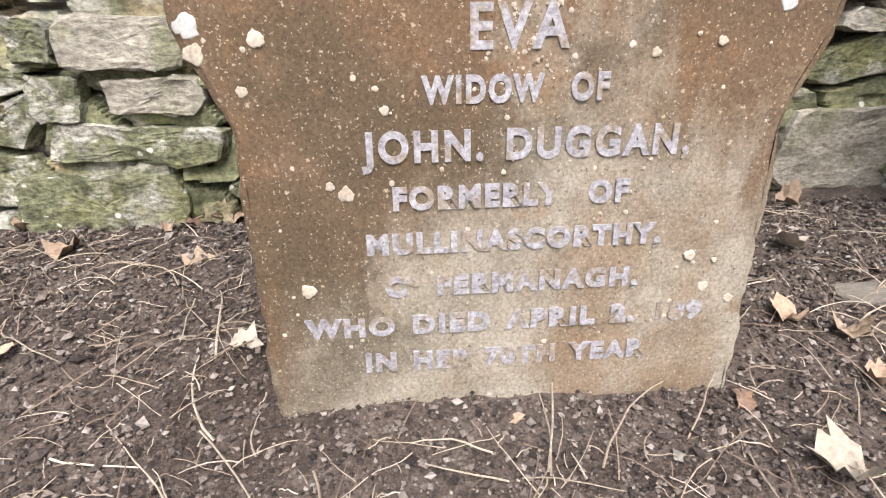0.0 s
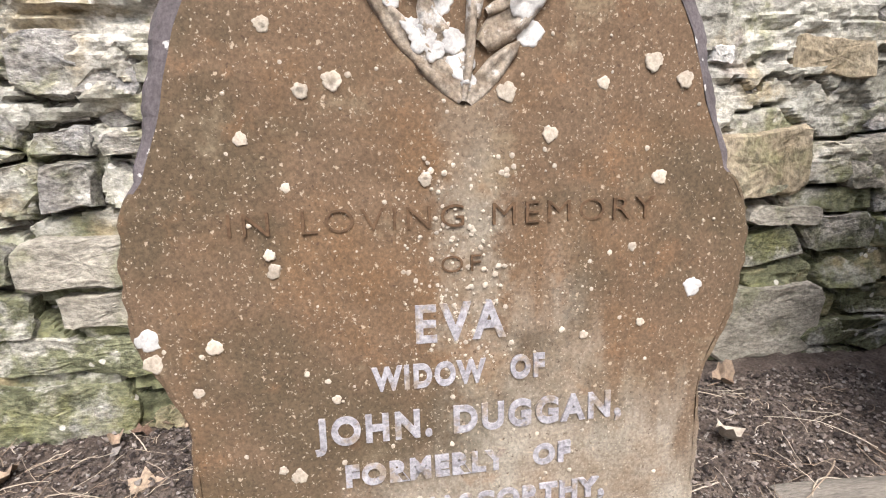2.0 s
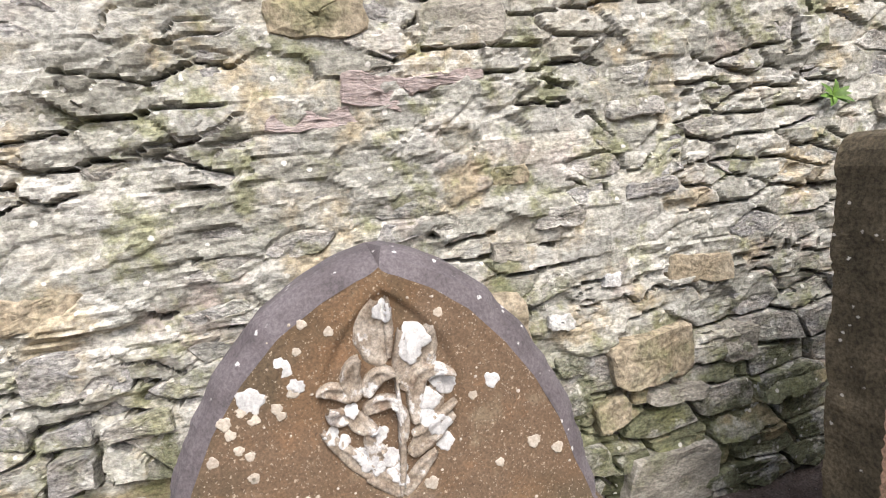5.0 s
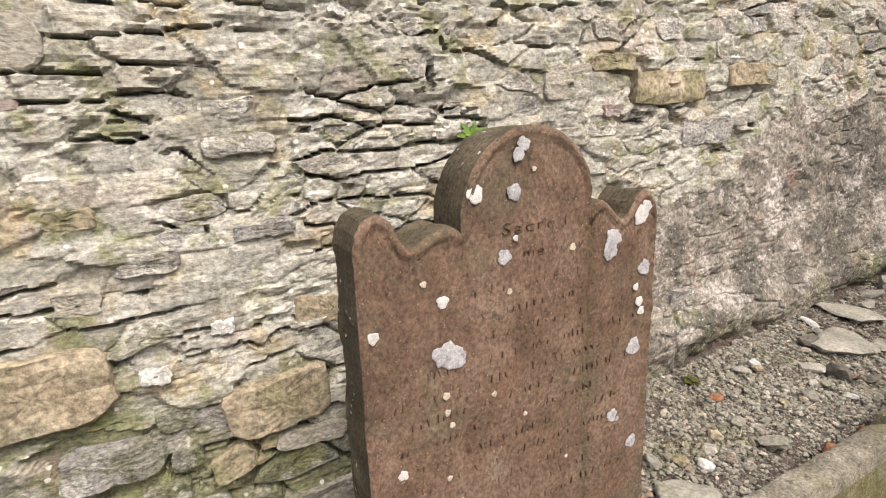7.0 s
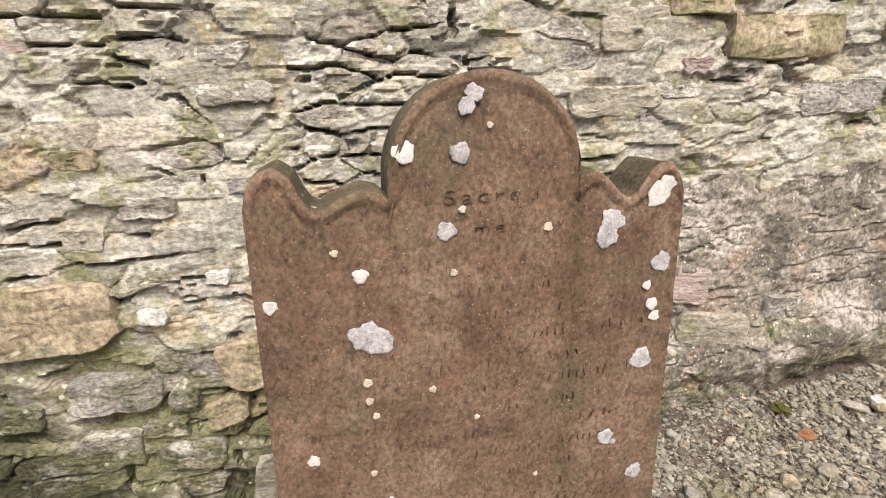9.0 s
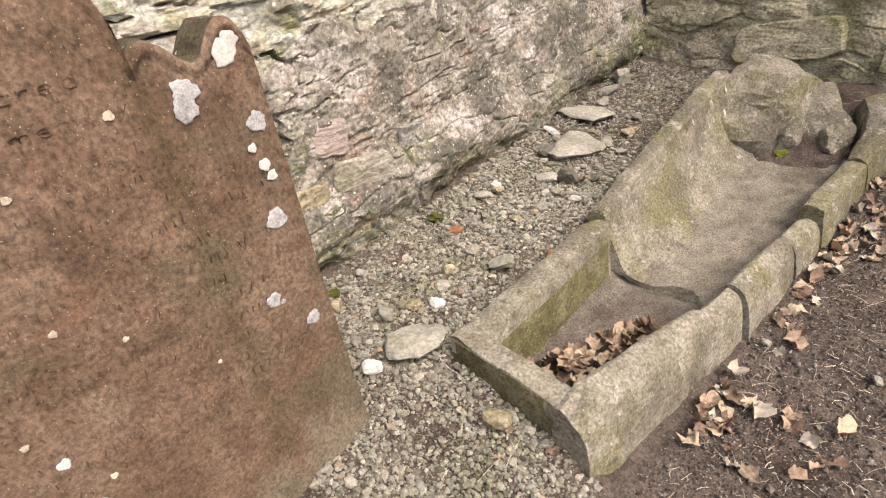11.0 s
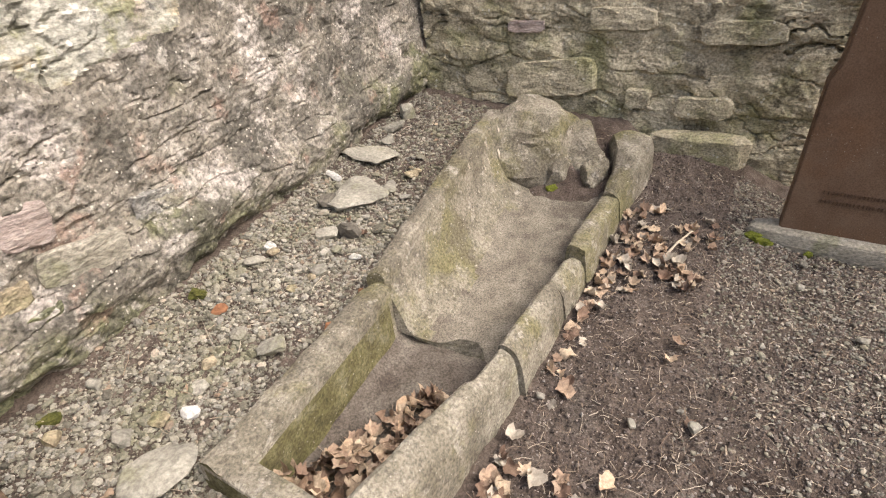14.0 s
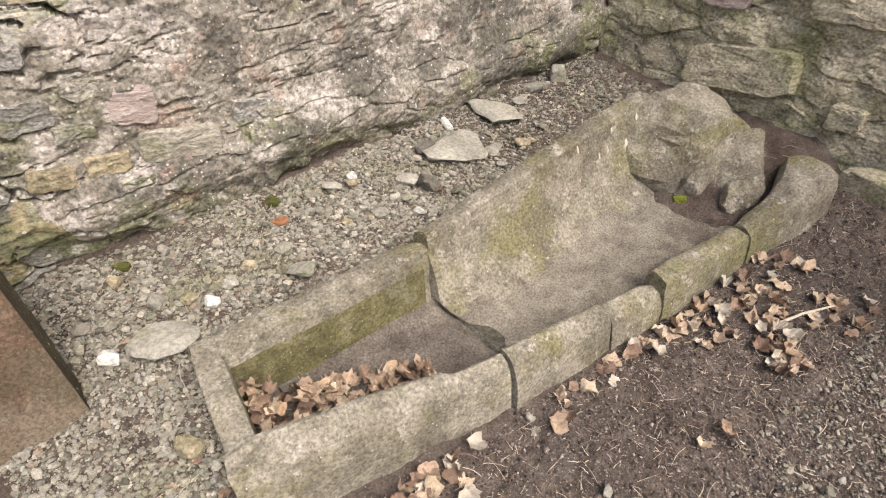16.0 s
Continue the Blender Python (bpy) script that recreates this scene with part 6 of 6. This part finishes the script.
def fallen_leaf(x, y, size, label="dry curled brown leaf on the soil", pale=False, z=None, kind=None, tilt=14):
    me = LEAVES[int(lr.integers(12)) if kind is None else kind][1 if pale else 0]
    ob = tagged(new("fallen_leaf", me), label, "leaf", "fallen leaves")
    base = ground_at(x, y) + 0.012 if z is None else z
    ob.matrix_world = pose(x, y, base, lr.normal(0, tilt), lr.normal(0, tilt), lr.uniform(0, 360)) @ Matrix.Scale(size, 4)
    return ob


TAN = "dry tan sycamore leaf beside the rust-stained headstone"
for x, y, s, lab, pale in ((-0.445, 0.85, 0.045, TAN, False), (-0.30, 0.635, 0.042, "bleached white leaf beside the headstone", True), (-0.70, 0.89, 0.040, TAN, False), (-0.645, 0.615, 0.03, TAN, False), (-0.455, 1.03, 0.036, "orange-tan leaf against the wall's foot", False),
                           (-0.515, 1.02, 0.030, "orange-tan leaf against the wall's foot", False), (-0.42, 1.045, 0.034, "orange-tan leaf against the wall's foot", False), (0.61, 0.615, 0.040, TAN, False), (0.53, 0.64, 0.038, TAN, False), (0.60, 0.535, 0.032, "orange-brown dry leaf on the soil", False),
                           (0.47, 0.405, 0.055, "large pale buff leaf lying flat on the soil", True), (0.76, 1.03, 0.040, TAN, False), (0.64, 0.84, 0.042, "bleached folded leaf beside the headstone", True), (-0.84, 1.0, 0.035, TAN, False), (-0.55, 0.99, 0.022, TAN, False), (0.09, 0.50, 0.018, TAN, False), (0.40, 0.52, 0.024, TAN, False)):
    fallen_leaf(x, y, s, lab, pale, tilt=10)
PILE = "crisp red-brown leaf in the coffin's foot end"
for k in range(150):
    x = 2.15 + 0.50 * lr.random() ** 1.2
    fallen_leaf(x, lr.uniform(0.27, 0.52 - 0.35 * (x - 2.16)), lr.uniform(0.028, 0.046), PILE, z=0.016 + 0.075 * lr.random() * (1 - (x - 2.15) / 0.50), tilt=32)
BY = "dry curled tan leaf drifted beside the stone coffin"
for cx, cy, sx, sy, n in ((2.43, 0.02, 0.07, 0.04, 12), (2.40, -0.10, 0.14, 0.08, 13), (2.53, 0.03, 0.06, 0.03, 9), (2.92, 0.015, 0.06, 0.04, 9), (3.22, 0.035, 0.09, 0.025, 12), (3.56, 0.0, 0.11, 0.06, 22), (3.74, -0.05, 0.12, 0.08, 36), (3.57, -0.23, 0.05, 0.05, 11), (3.72, -0.18, 0.07, 0.06, 12), (3.90, -0.29, 0.04, 0.035, 9), (3.96, -0.02, 0.06, 0.04, 10), (3.40, 0.02, 0.08, 0.03, 10)):
    for k in range(n):
        fallen_leaf(lr.normal(cx, sx), min(lr.normal(cy, sy), 0.05), lr.uniform(0.026, 0.044), BY, pale=k % 5 == 0, tilt=17)
for x, y in ((3.24, -0.31), (3.15, -0.29)):
    fallen_leaf(x, y, 0.036, "orange-brown dry leaf lying on dark soil", tilt=8)
for x, y, s in ((2.48, -0.24, 0.04), (2.37, -0.05, 0.03), (2.40, -0.01, 0.03), (2.90, -0.39, 0.025), (3.05, 0.88, 0.025), (1.90, 0.80, 0.026), (1.99, 0.36, 0.03), (1.92, 0.33, 0.026), (2.02, 0.24, 0.028), (3.86, 1.02, 0.025), (4.0, 1.1, 0.022), (3.1, 0.99, 0.024), (2.2, 0.88, 0.022), (4.25, 0.55, 0.022), (4.1, 0.75, 0.02)):
    fallen_leaf(x, y, s, "dry brown leaf on the ground", tilt=15)
twigs("dry_stalks", "dry stalks caught among the coffin fragments", [(x, y) for x, y in zip(np.random.default_rng(6).uniform(4.02, 4.4, 40), np.random.default_rng(9).uniform(0.25, 0.75, 40))], np.random.default_rng(5), 0.04, 0.12, 0.0016)
stick = twigs("pale_stick", "pale bent stick on the leaf litter", [(3.72, -0.16)], np.random.default_rng(4), 0.22, 0.24, 0.006)
tagged(stick, category="stick")


# ---- small green things ----
def moss_tuft(x, y, z, size, label="bright yellow-green moss cushion", m=M_MOSS):
    ob = tagged(new("moss_cushion", blob("moss_cushion", m, size, lr, 3, 0.35)), label, "moss", "moss cushions")
    ob.matrix_world = pose(x, y, z, 0, 0, lr.uniform(0, 360))
    return ob


for x, y, s in ((4.06, -0.47, 0.05), (4.02, -0.50, 0.04), (4.03, -0.68, 0.022)):
    moss_tuft(x, y, ground_at(x, y) + 0.008, (s, s * 0.6, 0.016), "bright yellow-green moss beside the kerb")
moss_tuft(3.93, 0.42, 0.135, (0.03, 0.02, 0.016), "small green moss cushion among the coffin fragments")
for x, y, s in ((2.49, 1.17, 0.035), (3.60, 1.27, 0.04), (1.95, 1.12, 0.03)):
    moss_tuft(x, y, ground_at(x, y) + 0.012, (s, s * 0.7, 0.014), "dull green moss at the wall's foot", M_DULLMOSS)


def sprig(name, label, m, count, length, spread, rng):
    """A small plant of pointed leaves round one root."""
    root = tagged(new(name), label, "plant")
    for k in range(count):
        a, e, ln = rng.uniform(0, 6.283), rng.uniform(0.3, 1.1), length * rng.uniform(0.6, 1.1)
        verts, faces = [], []
        for i in range(5):
            s = i / 4
            w = ln * spread * math.sin(math.pi * min(0.98, s * 0.9 + 0.08))
            r, z = ln * s * math.cos(e * (1 - 0.5 * s)), ln * s * math.sin(e * (1 - 0.6 * s))
            for q in (-1, 0, 1):
                verts.append((r * math.cos(a) - q * w * math.sin(a), r * math.sin(a) + q * w * math.cos(a), z - 0.25 * w * (q == 0)))
        for i in range(4):
            faces += [(3 * i, 3 * i + 1, 3 * i + 4, 3 * i + 3), (3 * i + 1, 3 * i + 2, 3 * i + 5, 3 * i + 4)]
        part_of("leaf", mesh_of("leaf", verts, faces, M_GREEN, True), root)
    root.matrix_world = m
    return root


sprig("wall_fern", "small green fern rooted in a wall joint", pose(1.53, 1.195, 1.27, 60, 0, 0), 16, 0.055, 0.16, lr)
sprig("seedling", "tiny bright green seedling in the soil", pose(-0.02, 0.375, ground_at(-0.02, 0.375) + 0.012), 4, 0.022, 0.32, lr)
sprig("grass_tuft", "dry straw-coloured grass tuft on the soil", pose(-0.57, 0.42, ground_at(-0.57, 0.42)), 12, 0.07, 0.03, lr)
